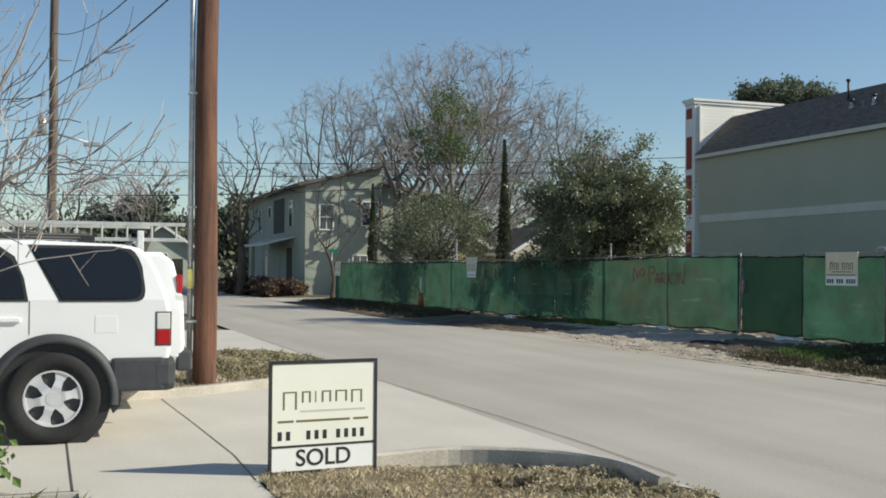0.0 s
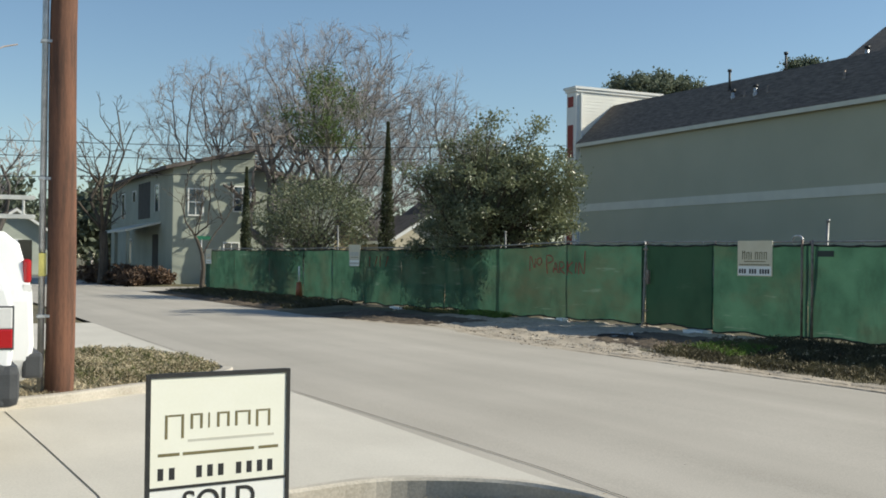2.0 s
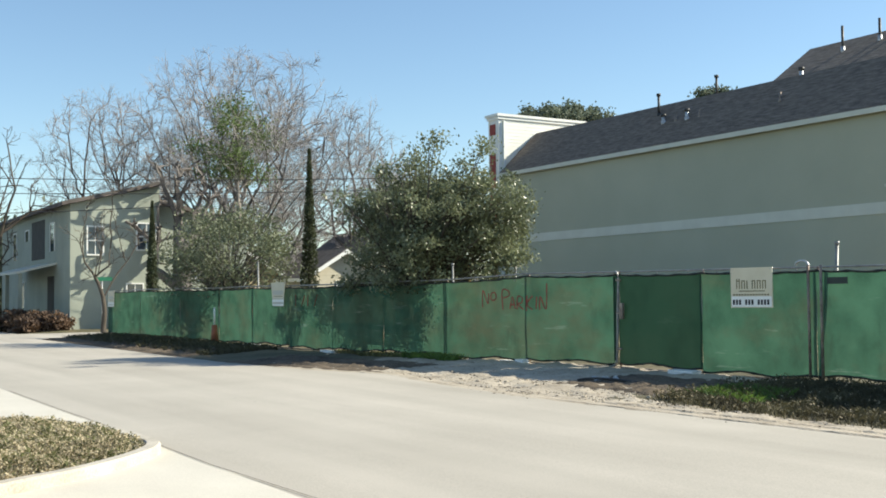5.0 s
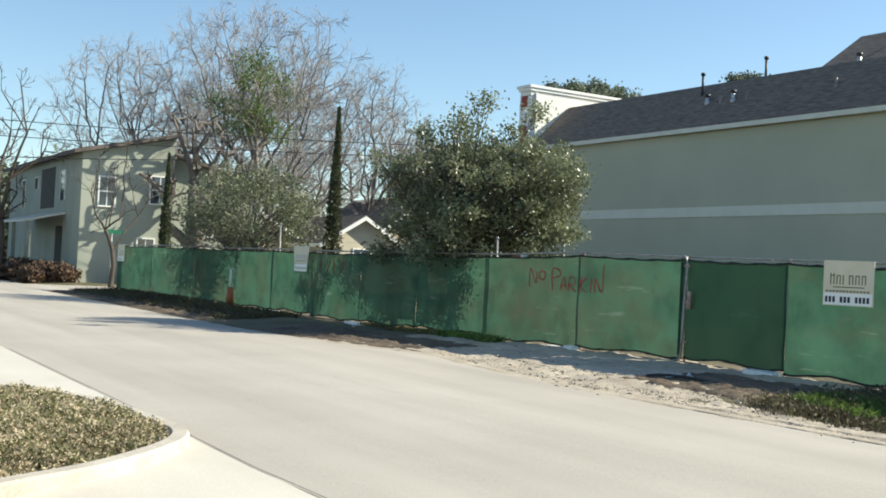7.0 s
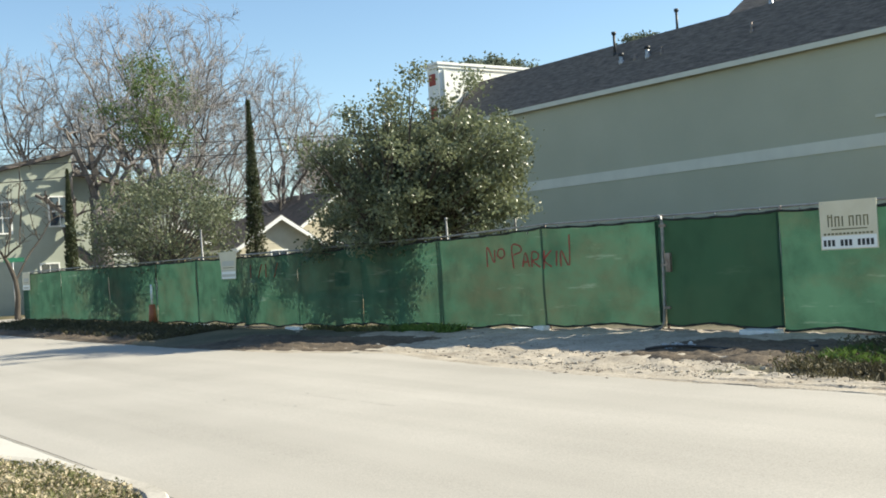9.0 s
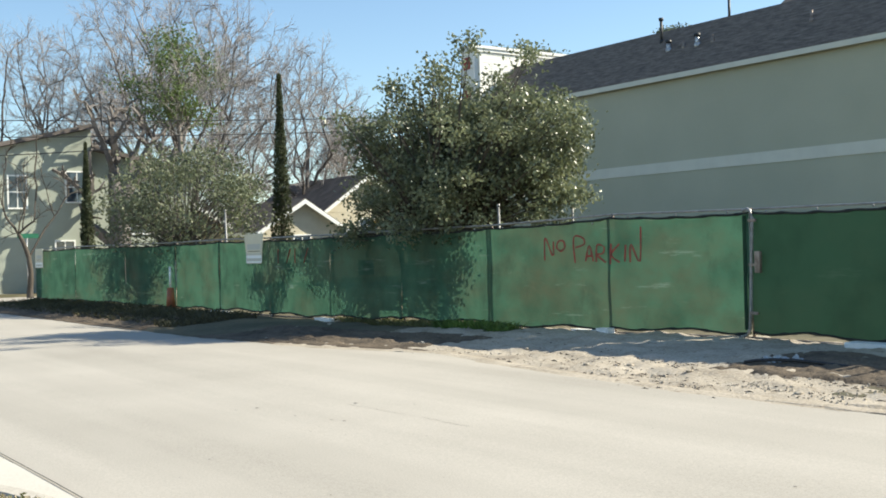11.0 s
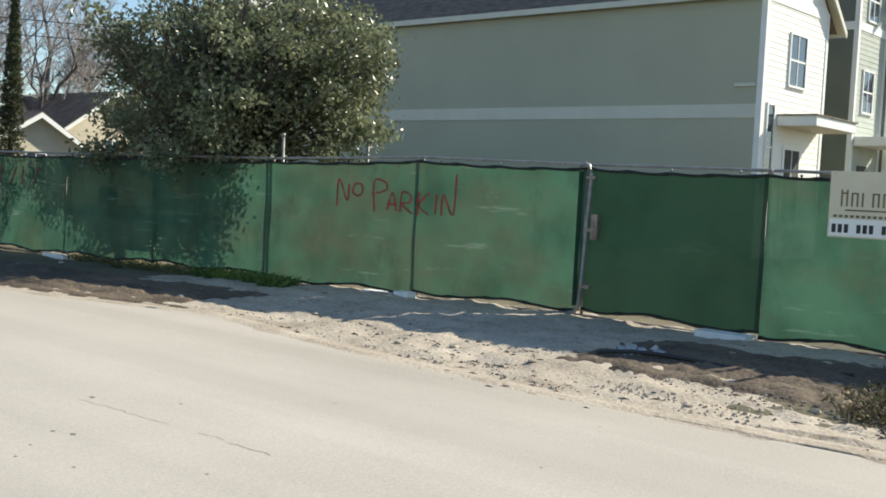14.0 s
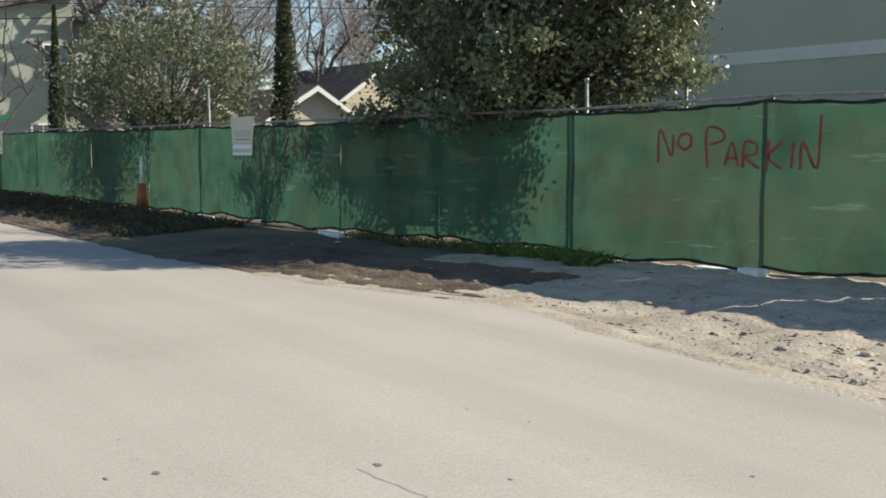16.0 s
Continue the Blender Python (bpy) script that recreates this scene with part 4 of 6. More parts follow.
def rubble():
    rng = random.Random(5)
    for k in range(20):
        y = rng.uniform(7, 21)
        x = rng.uniform(road_edge(y) + 0.2, fence_x(y) - 0.3) if k % 3 else road_edge(y) + rng.uniform(0.1, 0.9)
        r = rng.uniform(0.02, 0.055)
        bm = bmesh.new()
        bmesh.ops.create_icosphere(bm, subdivisions=2, radius=r)
        for q in bm.verts:
            q.co *= 1 + 0.45 * noise.noise(q.co * 14 + Vector((k, 0, 0)))
            q.co.z *= 0.4
        bmesh.ops.translate(bm, verts=bm.verts, vec=(x, y, ground_z(x, y) + 0.035))
        ob = part("clod", bm, SAND)
        tagged(ob, "broken clod of soil beside the street", "clod", "clods")
    v, f = [], []
    for k in range(800):
        y = rng.gauss(9.5, 2.6) if k % 3 else rng.uniform(-2, 21)
        if not -3 < y < 21.5:
            continue
        x = road_edge(y) + max(-0.2, rng.gauss(1.0, 0.5)) if k % 4 else rng.uniform(road_edge(y) - 0.5, fence_x(y) - 0.2)
        if x > fence_x(y) - 0.1:
            continue
        z = max(ground_z(x, y) + 0.03, 0.012)
        r = rng.uniform(0.003, 0.0075)
        n, a = len(v), rng.uniform(0, math.tau)
        long = rng.uniform(1, 6) if k % 5 else rng.uniform(6, 16)
        for q in range(3):
            along, across = r * math.cos(a + q * 2.1) * long, r * 0.6 * math.sin(a + q * 2.1)
            v.append((x - 0.25 * along + across, y + along, z - 0.01))
        v.append((x, y, z + r * rng.uniform(0.2, 0.6)))
        f += [(n, n + 1, n + 3), (n + 1, n + 2, n + 3), (n + 2, n, n + 3)]
    tagged(part("litter", raw("litter", v, f), DARKBARK), "crumbs of bark and dead leaves beside the street", "litter", kind="stuff")
    v, f = [], []
    for k in range(1300):
        y = rng.gauss(9.4, 1.8) if k % 3 else rng.uniform(7, 16.5)
        x = road_edge(y) + 0.15 + abs(rng.gauss(0.55, 0.55))
        if not (6.6 < y < 17 and x < fence_x(y) - 0.5) or noise.noise(Vector((x * 1.6, y * 0.7, 4))) < -0.1:
            continue
        z = max(ground_z(x, y) + 0.022, 0.006)
        r = rng.uniform(0.004, 0.015) * (2.2 if k % 23 == 0 else 1)
        n, turn = len(v), rng.uniform(0, math.tau)
        ring = [(math.cos(turn + q * math.tau / 6) * r * rng.uniform(0.7, 1.3), math.sin(turn + q * math.tau / 6) * r * rng.uniform(0.8, 1.7)) for q in range(6)]
        v += [(x + a, y + b, z - 0.012) for a, b in ring] + [(x + a * 0.6, y + b * 0.6, z + r * rng.uniform(0.25, 0.55)) for a, b in ring] + [(x, y, z + r * 0.6)]
        for q in range(6):
            p = (q + 1) % 6
            f += [(n + q, n + p, n + 6 + p, n + 6 + q), (n + 6 + q, n + 6 + p, n + 12)]
    tagged(part("litter", raw("litter", v, f), SAND), "small clods of sandy soil in old wheel tracks", "litter", kind="stuff")
    bm = bmesh.new()
    bmesh.ops.create_grid(bm, x_segments=26, y_segments=22, size=0.5)
    for q in bm.verts:
        q.co = Vector((9.45 + q.co.x * 0.32 + 0.08 * noise.noise(q.co * 5), 9.35 + q.co.y * 0.5 + 0.10 * noise.noise(q.co * 4 + Vector((5, 0, 0))), 0.12 + 0.07 * noise.noise(q.co * 7) + 0.05 * noise.noise(q.co * 17)))
    ob = part("plastic_sheet", bm, PLASTIC, smooth=True)
    tagged(ob, "crumpled clear plastic sheeting in the mud", "sheeting")
    st = Sticks()
    st.limb([Vector((9.0 + 0.9 * q, 9.6 - 2.2 * q + 0.1 * math.sin(q * 9), 0.12 + 0.04 * math.sin(q * 7))) for q in np.linspace(0, 1, 12)], [0.02] * 12, 6)
    tagged(part("hose", raw("hose", st.v, st.f), BLACKPLASTIC, smooth=True), "black hose lying in the mud", "hose")


rubble()


def orange_post():
    root = thing("traffic_post", (9.72, 29.75, 0.05), "orange traffic post with a pale band against the fence", "traffic post")
    rail("base", BLACKPLASTIC, root, (9.72, 29.75, 0.08), (9.72, 29.75, 0.15), 0.2)
    rail("tube", ORANGE, root, (9.72, 29.75, 0.15), (9.72, 29.75, 0.72), 0.13, 0.09, 14)
    rail("band", WHITEBOARD, root, (9.72, 29.75, 0.73), (9.72, 29.75, 1.3), 0.035, 0.03, 12)


orange_post()


# ---- yard sign ----
def yard_sign():
    """Framed board on stakes; local x along the board, y up, facing the footpath."""
    a, b = Vector((-2.247, -2.127, 0)), Vector((-1.37, -2.03, 0))
    w = (b - a).length
    x = (b - a).normalized()
    m = Matrix.Translation(a + Vector((0, 0, 0.028))) @ Matrix(((x.x, 0, x.y, 0), (x.y, 0, -x.x, 0), (0, 1, 0, 0), (0, 0, 0, 1)))
    root = thing("yard_sign", a, "cream builder's yard board with a sold rider in a black frame", "sign")

    def add(name, material, boxes, parent=root, bev=0.0, label=""):
        bm = bmesh.new()
        for q in boxes:
            box(bm, *q, bev=bev)
        bm.transform(m)
        return part(name, bm, material, parent, label)
    h0, h1 = 0.195, 0.85
    add("leg", BLACKMETAL, [(-0.012, 0.012, -0.15, h1 + 0.012, -0.012, 0.012)])
    add("leg", BLACKMETAL, [(w - 0.012, w + 0.012, -0.15, h1 + 0.012, -0.012, 0.012)])
    add("top_bar", BLACKMETAL, [(0.012, w - 0.012, h1 - 0.012, h1 + 0.014, -0.012, 0.012)])
    add("middle_bar", BLACKMETAL, [(0.012, w - 0.012, h0 - 0.010, h0 + 0.006, -0.010, 0.010)])
    board = add("board", CREAM, [(0.012, w - 0.012, h0 + 0.006, h1 - 0.012, -0.005, 0.005)])
    rider = add("rider", WHITEBOARD, [(0.012, w - 0.012, 0.0, h0 - 0.010, -0.005, 0.005)])
    # brand and number as plain bars of their size
    for u0, u1, tall in ((0.10, 0.215, 0.15), (0.255, 0.33, 0.095), (0.365, 0.385, 0.095), (0.42, 0.50, 0.095), (0.535, 0.635, 0.095), (0.67, 0.765, 0.11)):
        lo, thin = 0.62 - tall * 0.94, min(0.016, (u1 - u0) * 0.5)
        add("bar", OLIVEINK, [(u0, u0 + thin, lo, 0.62, 0.005, 0.0062)], board)
        if u1 - u0 > 0.05:
            add("bar", OLIVEINK, [(u1 - thin, u1, lo, 0.62, 0.005, 0.0062)], board)
            add("bar", OLIVEINK, [(u0 + thin + 0.002, u1 - thin - 0.002, 0.609, 0.62, 0.005, 0.0062)], board)
    add("bar", PALEINK, [(0.24, 0.79, 0.455, 0.47, 0.005, 0.006)], board)
    for u0, u1 in ((0.06, 0.19), (0.21, 0.66), (0.69, 0.82)):
        add("bar", OLIVEINK, [(u0, u1, 0.378, 0.396, 0.005, 0.0062)], board)
    for u0, u1 in ((0.06, 0.25), (0.295, 0.50), (0.545, 0.82)):
        n = int((u1 - u0) / 0.065)
        for k in range(n):
            add("bar", INK, [(u0 + k * 0.068, u0 + k * 0.068 + 0.034, 0.24, 0.31, 0.005, 0.0062)], board)
    letters("SOLD", 0.185, m @ Matrix.Translation((w * 0.50, 0.092, 0.0068)), "word", rider, INK)


yard_sign()


# ---- vehicles ----
def wheel(root, c, r, side):
    """A wheel at c; side: -1 shows its rim towards -y."""
    bm = bmesh.new()
    prof = [(r * 0.62, -0.10), (r * 0.93, -0.115), (r, -0.09), (r, 0.09), (r * 0.93, 0.115), (r * 0.62, 0.10)]
    n = 36
    rings = [[bm.verts.new((c[0] + q * math.cos(k * math.tau / n), c[1] + o, c[2] + q * math.sin(k * math.tau / n))) for q, o in prof] for k in range(n)]
    for k in range(n):
        for j in range(len(prof)):
            bm.faces.new((rings[k][j], rings[k][(j + 1) % len(prof)], rings[(k + 1) % n][(j + 1) % len(prof)], rings[(k + 1) % n][j]))
    whl = part("wheel", bm, TYRE, root, "black rubber tyre", smooth=True)
    y = c[1] + side * 0.07
    bm = bmesh.new()
    tube(bm, (c[0], c[1] + side * 0.02, c[2]), (c[0], y - side * 0.012, c[2]), r * 0.62, r * 0.62, 32)
    part("wheel_barrel", bm, CLADDING, whl)
    bm = bmesh.new()
    for k in range(6):
        a = k * math.tau / 6 + 0.2
        d, t = Vector((math.cos(a), 0, math.sin(a))), Vector((-math.sin(a), 0, math.cos(a)))
        cc = Vector((c[0], y, c[2]))
        side_line = [(0.12, 0.13, 0.03), (0.26, 0.095, 0.034), (0.40, 0.085, 0.022), (0.52, 0.13, 0.018), (0.62, 0.24, 0.022)]
        lo, hi = ([[bm.verts.new(cc + d * r * q + t * r * w * e + Vector((0, side * h * up, 0))) for e in (-1, 1)] for q, w, h in side_line] for up in (0, 1))
        for m in range(4):
            bm.faces.new((hi[m][0], hi[m][1], hi[m + 1][1], hi[m + 1][0]))
            for e in (0, 1):
                bm.faces.new((lo[m][e], lo[m + 1][e], hi[m + 1][e], hi[m][e]))
    tube(bm, (c[0], y, c[2]), (c[0], y + side * 0.035, c[2]), r * 0.17, r * 0.15, 16)
    n = 36
    for a, b in ((0.58, 0.64),):
        rr = [[bm.verts.new((c[0] + r * q * math.cos(k * math.tau / n), y + side * o, c[2] + r * q * math.sin(k * math.tau / n))) for q, o in ((a, 0.0), (a, 0.03), (b, 0.03), (b, 0.0))] for k in range(n)]
        for k in range(n):
            for j in range(4):
                bm.faces.new((rr[k][j], rr[k][(j + 1) % 4], rr[(k + 1) % n][(j + 1) % 4], rr[(k + 1) % n][j]))
    part("rim", bm, ALLOY, whl, "six-spoke silver alloy rim")


def shell(x_rear, y0, y1, profile, belt, tuck, bev=0.03):
    """A car body from its side profile (back from the rear, height), narrower above the belt."""
    bm = bmesh.new()
    prism(bm, [(x_rear - u, z) for u, z in profile], "y", y0, y1)
    for z in (0.62, belt, belt + 0.12):
        bmesh.ops.bisect_plane(bm, geom=[*bm.verts, *bm.edges, *bm.faces], plane_co=(0, 0, z), plane_no=(0, 0, 1))
    mid = (y0 + y1) / 2
    for v in bm.verts:
        inset = tuck * max(0.0, v.co.z - belt) + 0.4 * max(0.0, 0.62 - v.co.z)
        v.co.y += inset if v.co.y < mid else -inset
    bmesh.ops.recalc_face_normals(bm, faces=bm.faces)
    edges = [e for e in bm.edges if len(e.link_faces) == 2 and e.calc_face_angle(0) > 0.9]
    bmesh.ops.bevel(bm, geom=edges, offset=bev, segments=4, affect="EDGES", profile=0.6)
    return bm


def pane(outline, x_rear, y, belt, tuck, thick=0.012):
    """A side window that follows the tucked-in upper body."""
    bm = bmesh.new()
    rows = [[bm.verts.new((x_rear - u, y + tuck * max(0, z - belt) - o, z)) for u, z in outline] for o in (-0.01, thick)]
    n = len(outline)
    bm.faces.new(rows[1])
    for k in range(n):
        bm.faces.new((rows[0][k], rows[0][(k + 1) % n], rows[1][(k + 1) % n], rows[1][k]))
    bmesh.ops.recalc_face_normals(bm, faces=bm.faces)
    return bm


def suv():
    xr, y0, y1 = -2.78, 0.0, 1.64
    root = thing("suv", (xr - 2.2, 0.44, 0.0), "white off-road estate car with grey lower cladding, parked on the drive", "car")
    prof = [(0.10, 0.48), (0.03, 0.62), (0.005, 0.82), (0.0, 1.02), (0.012, 1.17), (0.045, 1.31), (0.10, 1.46), (0.15, 1.57), (0.20, 1.655), (0.28, 1.715), (0.42, 1.745), (1.2, 1.775), (2.7, 1.755), (2.95, 1.70), (3.55, 1.22), (4.45, 1.06), (4.58, 0.83), (4.55, 0.46)]
    part("body", shell(xr, y0, y1, prof, 1.25, 0.28, 0.045), PAINTWHITE, root, "white painted body", smooth="auto")
    rear = [(0.93, 1.262), *smooth_line([(0.40, 1.262), (0.30, 1.275), (0.265, 1.34), (0.275, 1.47), (0.32, 1.60), (0.385, 1.675), (0.47, 1.70)], 4), (1.19, 1.705)]
    door = [(1.24, 1.265), (1.28, 1.47), (1.36, 1.60), (1.48, 1.685), (2.3, 1.69), (2.4, 1.265)]
    part("side_window", pane(rear, xr, y0, 1.25, 0.28), DARKGLASS, root, "dark tinted side glass")
    part("side_window", pane(door, xr, y0, 1.25, 0.28), DARKGLASS, root, "dark tinted side glass")
    for pts in (rear, door):
        mu, mz = sum(p[0] for p in pts) / len(pts), sum(p[1] for p in pts) / len(pts)
        part("window_seal", pane([(u + (0.03 if u > mu else -0.03), z + (0.028 if z > mz else -0.028)) for u, z in pts], xr, y0, 1.25, 0.28, 0.006), BLACKPLASTIC, root)
    bm = bmesh.new()
    box(bm, xr - 0.52, xr - 0.06, y0 - 0.03, y0 + 0.05, 0.44, 0.738, 0.03)
    part("side_cladding", bm, CLADDING, root, "grey plastic cladding")
    bm = bmesh.new()
    box(bm, xr - 0.2, xr + 0.04, y0 - 0.032, y1 + 0.032, 0.435, 0.74, 0.07)
    part("rear_bumper", bm, CLADDING, root, "grey plastic bumper")
    bm = bmesh.new()
    box(bm, xr - 2.9, xr - 1.5, y0 - 0.03, y0 + 0.05, 0.45, 0.74, 0.03)
    part("side_cladding", bm, CLADDING, root, "grey plastic cladding")
    # tail lamp round the corner
    lamp = quick("tail_lamp", REDLENS, root, (xr - 0.135, xr - 0.012, y0 - 0.008, y0 + 0.10, 0.85, 0.985), bev=0.012, label="red and clear tail lamp")
    quick("clear_lens", CLEARLENS, lamp, (xr - 0.133, xr - 0.014, y0 - 0.007, y0 + 0.10, 0.987, 1.135), bev=0.010)
    quick("lens_bezel", CLADDING, lamp, (xr - 0.145, xr - 0.004, y0 - 0.003, y0 + 0.10, 0.84, 1.145))
    quick("fuel_door", PAINTWHITE, root, (xr - 0.66, xr - 0.47, y0 - 0.0025, y0 + 0.02, 0.96, 1.11), bev=0.002)
    quick("door_handle", PAINTWHITE, root, (xr - 1.5, xr - 1.27, y0 - 0.03, y0 + 0.01, 1.06, 1.10), bev=0.01)
    quick("door_gap", BLACKPLASTIC, root, (xr - 1.205, xr - 1.198, y0 - 0.002, y0 + 0.01, 0.95, 1.24))
    # arch flare and well
    c = Vector((xr - 1.0, y0 + 0.11, 0.40))
    bm = bmesh.new()
    n = 26
    rows = []
    for k in range(n + 1):
        a = math.radians(-8 + 196 * k / n)
        d = Vector((math.cos(a), 0, math.sin(a)))
        rows.append([bm.verts.new(Vector((c.x, 0, c.z)) + d * rr + Vector((0, yy, 0))) for rr, yy in ((0.475, y0 + 0.1), (0.475, y0 - 0.05), (0.505, y0 - 0.055), (0.54, y0 - 0.035), (0.56, y0 + 0.005))])
    for r, s in zip(rows, rows[1:]):
        for j in range(4):
            bm.faces.new((r[j], r[j + 1], s[j + 1], s[j]))
    part("wheel_arch", bm, ARCH, root, "dark plastic arch flare", smooth=True)
    bm = bmesh.new()
    tube(bm, (c.x, y0 - 0.004, c.z), (c.x, y0 + 0.3, c.z), 0.485, 0.485, 32)
    part("wheel_well", bm, BLACKPLASTIC, root)
    wheel(root, (c.x, y0 + 0.045, 0.400), 0.395, -1)
    wheel(root, (xr - 3.68, y0 + 0.045, 0.400), 0.395, -1)
    wheel(root, (c.x, y1 - 0.1, 0.400), 0.395, 1)
    wheel(root, (xr - 3.68, y1 - 0.1, 0.400), 0.395, 1)
    bm = bmesh.new()
    prism(bm, [(xr - 0.58, 0.52), (xr - 0.42, 0.52), (xr - 0.44, 0.31), (xr - 0.50, 0.25)], "y", y0 - 0.02, y0 + 0.22)
    part("mud_flap", bm, BLACKPLASTIC, root)
    for y in (y0 + 0.28, y1 - 0.28):
        rail("roof_bar", BLACKPLASTIC, root, (xr - 0.7, y, 1.825), (xr - 2.5, y, 1.835), 0.018)
        for u in (0.72, 1.6, 2.46):
            quick("bar_foot", BLACKPLASTIC, root, (xr - u - 0.06, xr - u + 0.06, y - 0.02, y + 0.02, 1.74, 1.825), bev=0.01)
    rail("exhaust", RUSTYBACKLIT, root, (xr - 0.5, 1.0, 0.38), (xr + 0.02, 1.0, 0.36), 0.03)
    rail("axle", BLACKPLASTIC, root, (c.x, y0 + 0.1, 0.36), (c.x, y1 - 0.1, 0.36), 0.06)
    rail("wiper", BLACKPLASTIC, root, (xr - 0.33, y0 + 0.35, 1.755), (xr - 0.25, y0 + 0.3, 1.675), 0.012, n=6)
    for ob in root.children_recursive:
        for v in ob.data.vertices:
            v.co = Vector((xr + (v.co.x - xr) * 1.05, y0 + (v.co.y - y0) * 1.05, v.co.z * 1.05))


suv()


def van():
    xr, y0, y1 = -2.42, 2.05, 3.95
    root = thing("van", (xr - 2.5, 3.0, 0.0), "white panel van with a ladder rack, parked beyond the car", "van")
    prof = [(0.06, 0.42), (0.0, 0.75), (0.02, 1.25), (0.13, 1.68), (0.26, 1.79), (4.0, 1.81), (4.6, 1.25), (5.3, 1.05), (5.35, 0.42)]
    part("body", shell(xr, y0, y1, prof, 1.15, 0.12, 0.05), PAINTWHITE, root, "white painted body", smooth="auto")
    lamp = quick("tail_lamp", REDLENS, root, (xr - 0.105, xr - 0.03, y0 + 0.012, y0 + 0.16, 1.32, 1.54), bev=0.03, label="tall red tail lamp")
    quick("lens", CLEARLENS, lamp, (xr - 0.10, xr - 0.03, y0 + 0.012, y0 + 0.16, 1.24, 1.31))
    quick("rear_bumper", CLADDING, root, (xr - 0.1, xr + 0.08, y0, y1, 0.45, 0.68), bev=0.03)
    quick("rear_window", DARKGLASS, root, (xr - 0.13, xr - 0.005, y0 + 0.25, y1 - 0.25, 1.3, 1.72))
    wheel(root, (xr - 1.0, y0 + 0.1, 0.345), 0.34, -1)
    wheel(root, (xr - 4.3, y0 + 0.1, 0.345), 0.34, -1)
    wheel(root, (xr - 1.0, y1 - 0.1, 0.345), 0.34, 1)
    wheel(root, (xr - 4.3, y1 - 0.1, 0.345), 0.34, 1)
    for u in (0.5, 2.0, 3.6):
        rail("rack_bar", ALUM, root, (xr - u, y0 + 0.1, 1.892), (xr - u, y1 - 0.1, 1.892), 0.018)
        for y in (y0 + 0.16, y1 - 0.16):
            rail("rack_foot", ALUM, root, (xr - u, y, 1.72), (xr - u, y, 1.892), 0.018)
    quick("rack_end", BLOCK, root, (xr - 0.53, xr - 0.46, y0 + 0.05, y0 + 0.12, 1.79, 2.03), bev=0.01)


van()


def ladder():
    root = thing("ladder", (-4.4, 2.3, 1.93), "long aluminium extension ladder carried on edge on the van's rack", "ladder")
    for z, y, end in ((1.93, 2.16, -2.42), (2.105, 2.16, -2.42), (1.93, 2.24, -2.8), (2.075, 2.24, -2.8)):
        quick("rail", ALUM, root, (-8.2, end, y - 0.016, y + 0.016, z - 0.02, z + 0.02), bev=0.005)
    for k in range(21):
        x = -2.52 - k * 0.27
        rail("rung", ALUM, root, (x, 2.16, 1.925), (x, 2.16, 2.095), 0.012, n=8)
        if k > 1:
            rail("rung", ALUM, root, (x - 0.11, 2.24, 1.925), (x - 0.11, 2.24, 2.065), 0.012, n=8)


ladder()


# ---- poles and wires ----
def utility_pole(at, height, r, material, label, conduit=True):
    root = thing("utility_pole", at, label, "utility pole")
    st = Sticks()
    base = Vector(at)
    st.limb([base + Vector((0.012 * math.sin(z * 1.3), 0.01 * math.cos(z), z)) for z in np.linspace(-0.3, height, 14)], [r * (1.06 - 0.25 * k / 13) for k in range(14)], 20)
    part("pole", raw("pole", st.v, st.f), material, root, smooth=True)
    if conduit:
        rail("conduit", GALV, root, base + Vector((-r - 0.05, -0.03, 0)), base + Vector((-r - 0.05, -0.03, height * 0.8)), 0.036)
        for z in (0.9, 2.4, 3.9, 5.4):
            quick("strap", GALV, root, (base.x - r - 0.095, base.x - r * 0.6, base.y - 0.08, base.y + 0.03, z, z + 0.03))
        quick("guard", mat("yellow_guard", (0.55, 0.5, 0.15), 0.5, bump=0), root, (base.x - r - 0.09, base.x - r - 0.01, base.y - 0.075, base.y - 0.067, 1.35, 1.6))
    for z in (height - 0.5, height - 1.3):
        quick("crossarm", material, root, (base.x - 1.2, base.x + 1.2, base.y - 0.05, base.y + 0.05, z, z + 0.11), bev=0.01)
    return root


utility_pole((-1.935, 4.09, 0.1), 10.5, 0.15, WOODPOLE, "dark brown wooden utility pole with a grey conduit")
pole2 = utility_pole((-3.82, 24.0, -0.1), 11.5, 0.14, GREYPOLE, "weathered wooden utility pole down the street", False)
rail("lamp_arm", GALV, pole2, (-3.82, 24, 5.6), (-2.75, 23.9, 5.35), 0.03)
quick("lamp_head", GALV, pole2, (-2.95, -2.45, 23.8, 24.0, 5.25, 5.37), bev=0.03)
rail("transformer", GALV, pole2, (-4.12, 23.8, 5.5), (-4.12, 23.8, 6.1), 0.13)


def wire(a, b, sag, r=0.012):
    a, b = Vector(a), Vector(b)
    st = Sticks()
    st.limb([a.lerp(b, t) - Vector((0, 0, sag * 4 * t * (1 - t))) for t in np.linspace(0, 1, 24)], [r] * 24, 4)
    tagged(part("overhead_wire", raw("overhead_wire", st.v, st.f), CABLE), "thin dark overhead cable", "cable", "overhead cables")


wire((-2.1, 4.1, 6.2), (-3.8, 24, 8.6), 0.5)
wire((-2.1, 4.1, 5.5), (-6.5, 24, 6.0), 0.6)
wire((-12, 52, 7.4), (34, 46, 8.6), 0.5, 0.02)
wire((-12, 52, 6.6), (34, 46, 8.0), 0.5, 0.02)
wire((-12, 52, 5.6), (13, 44, 5.9), 0.4, 0.02)
wire((-30, 60, 5.7), (-3.8, 24, 5.6), 0.4, 0.02)


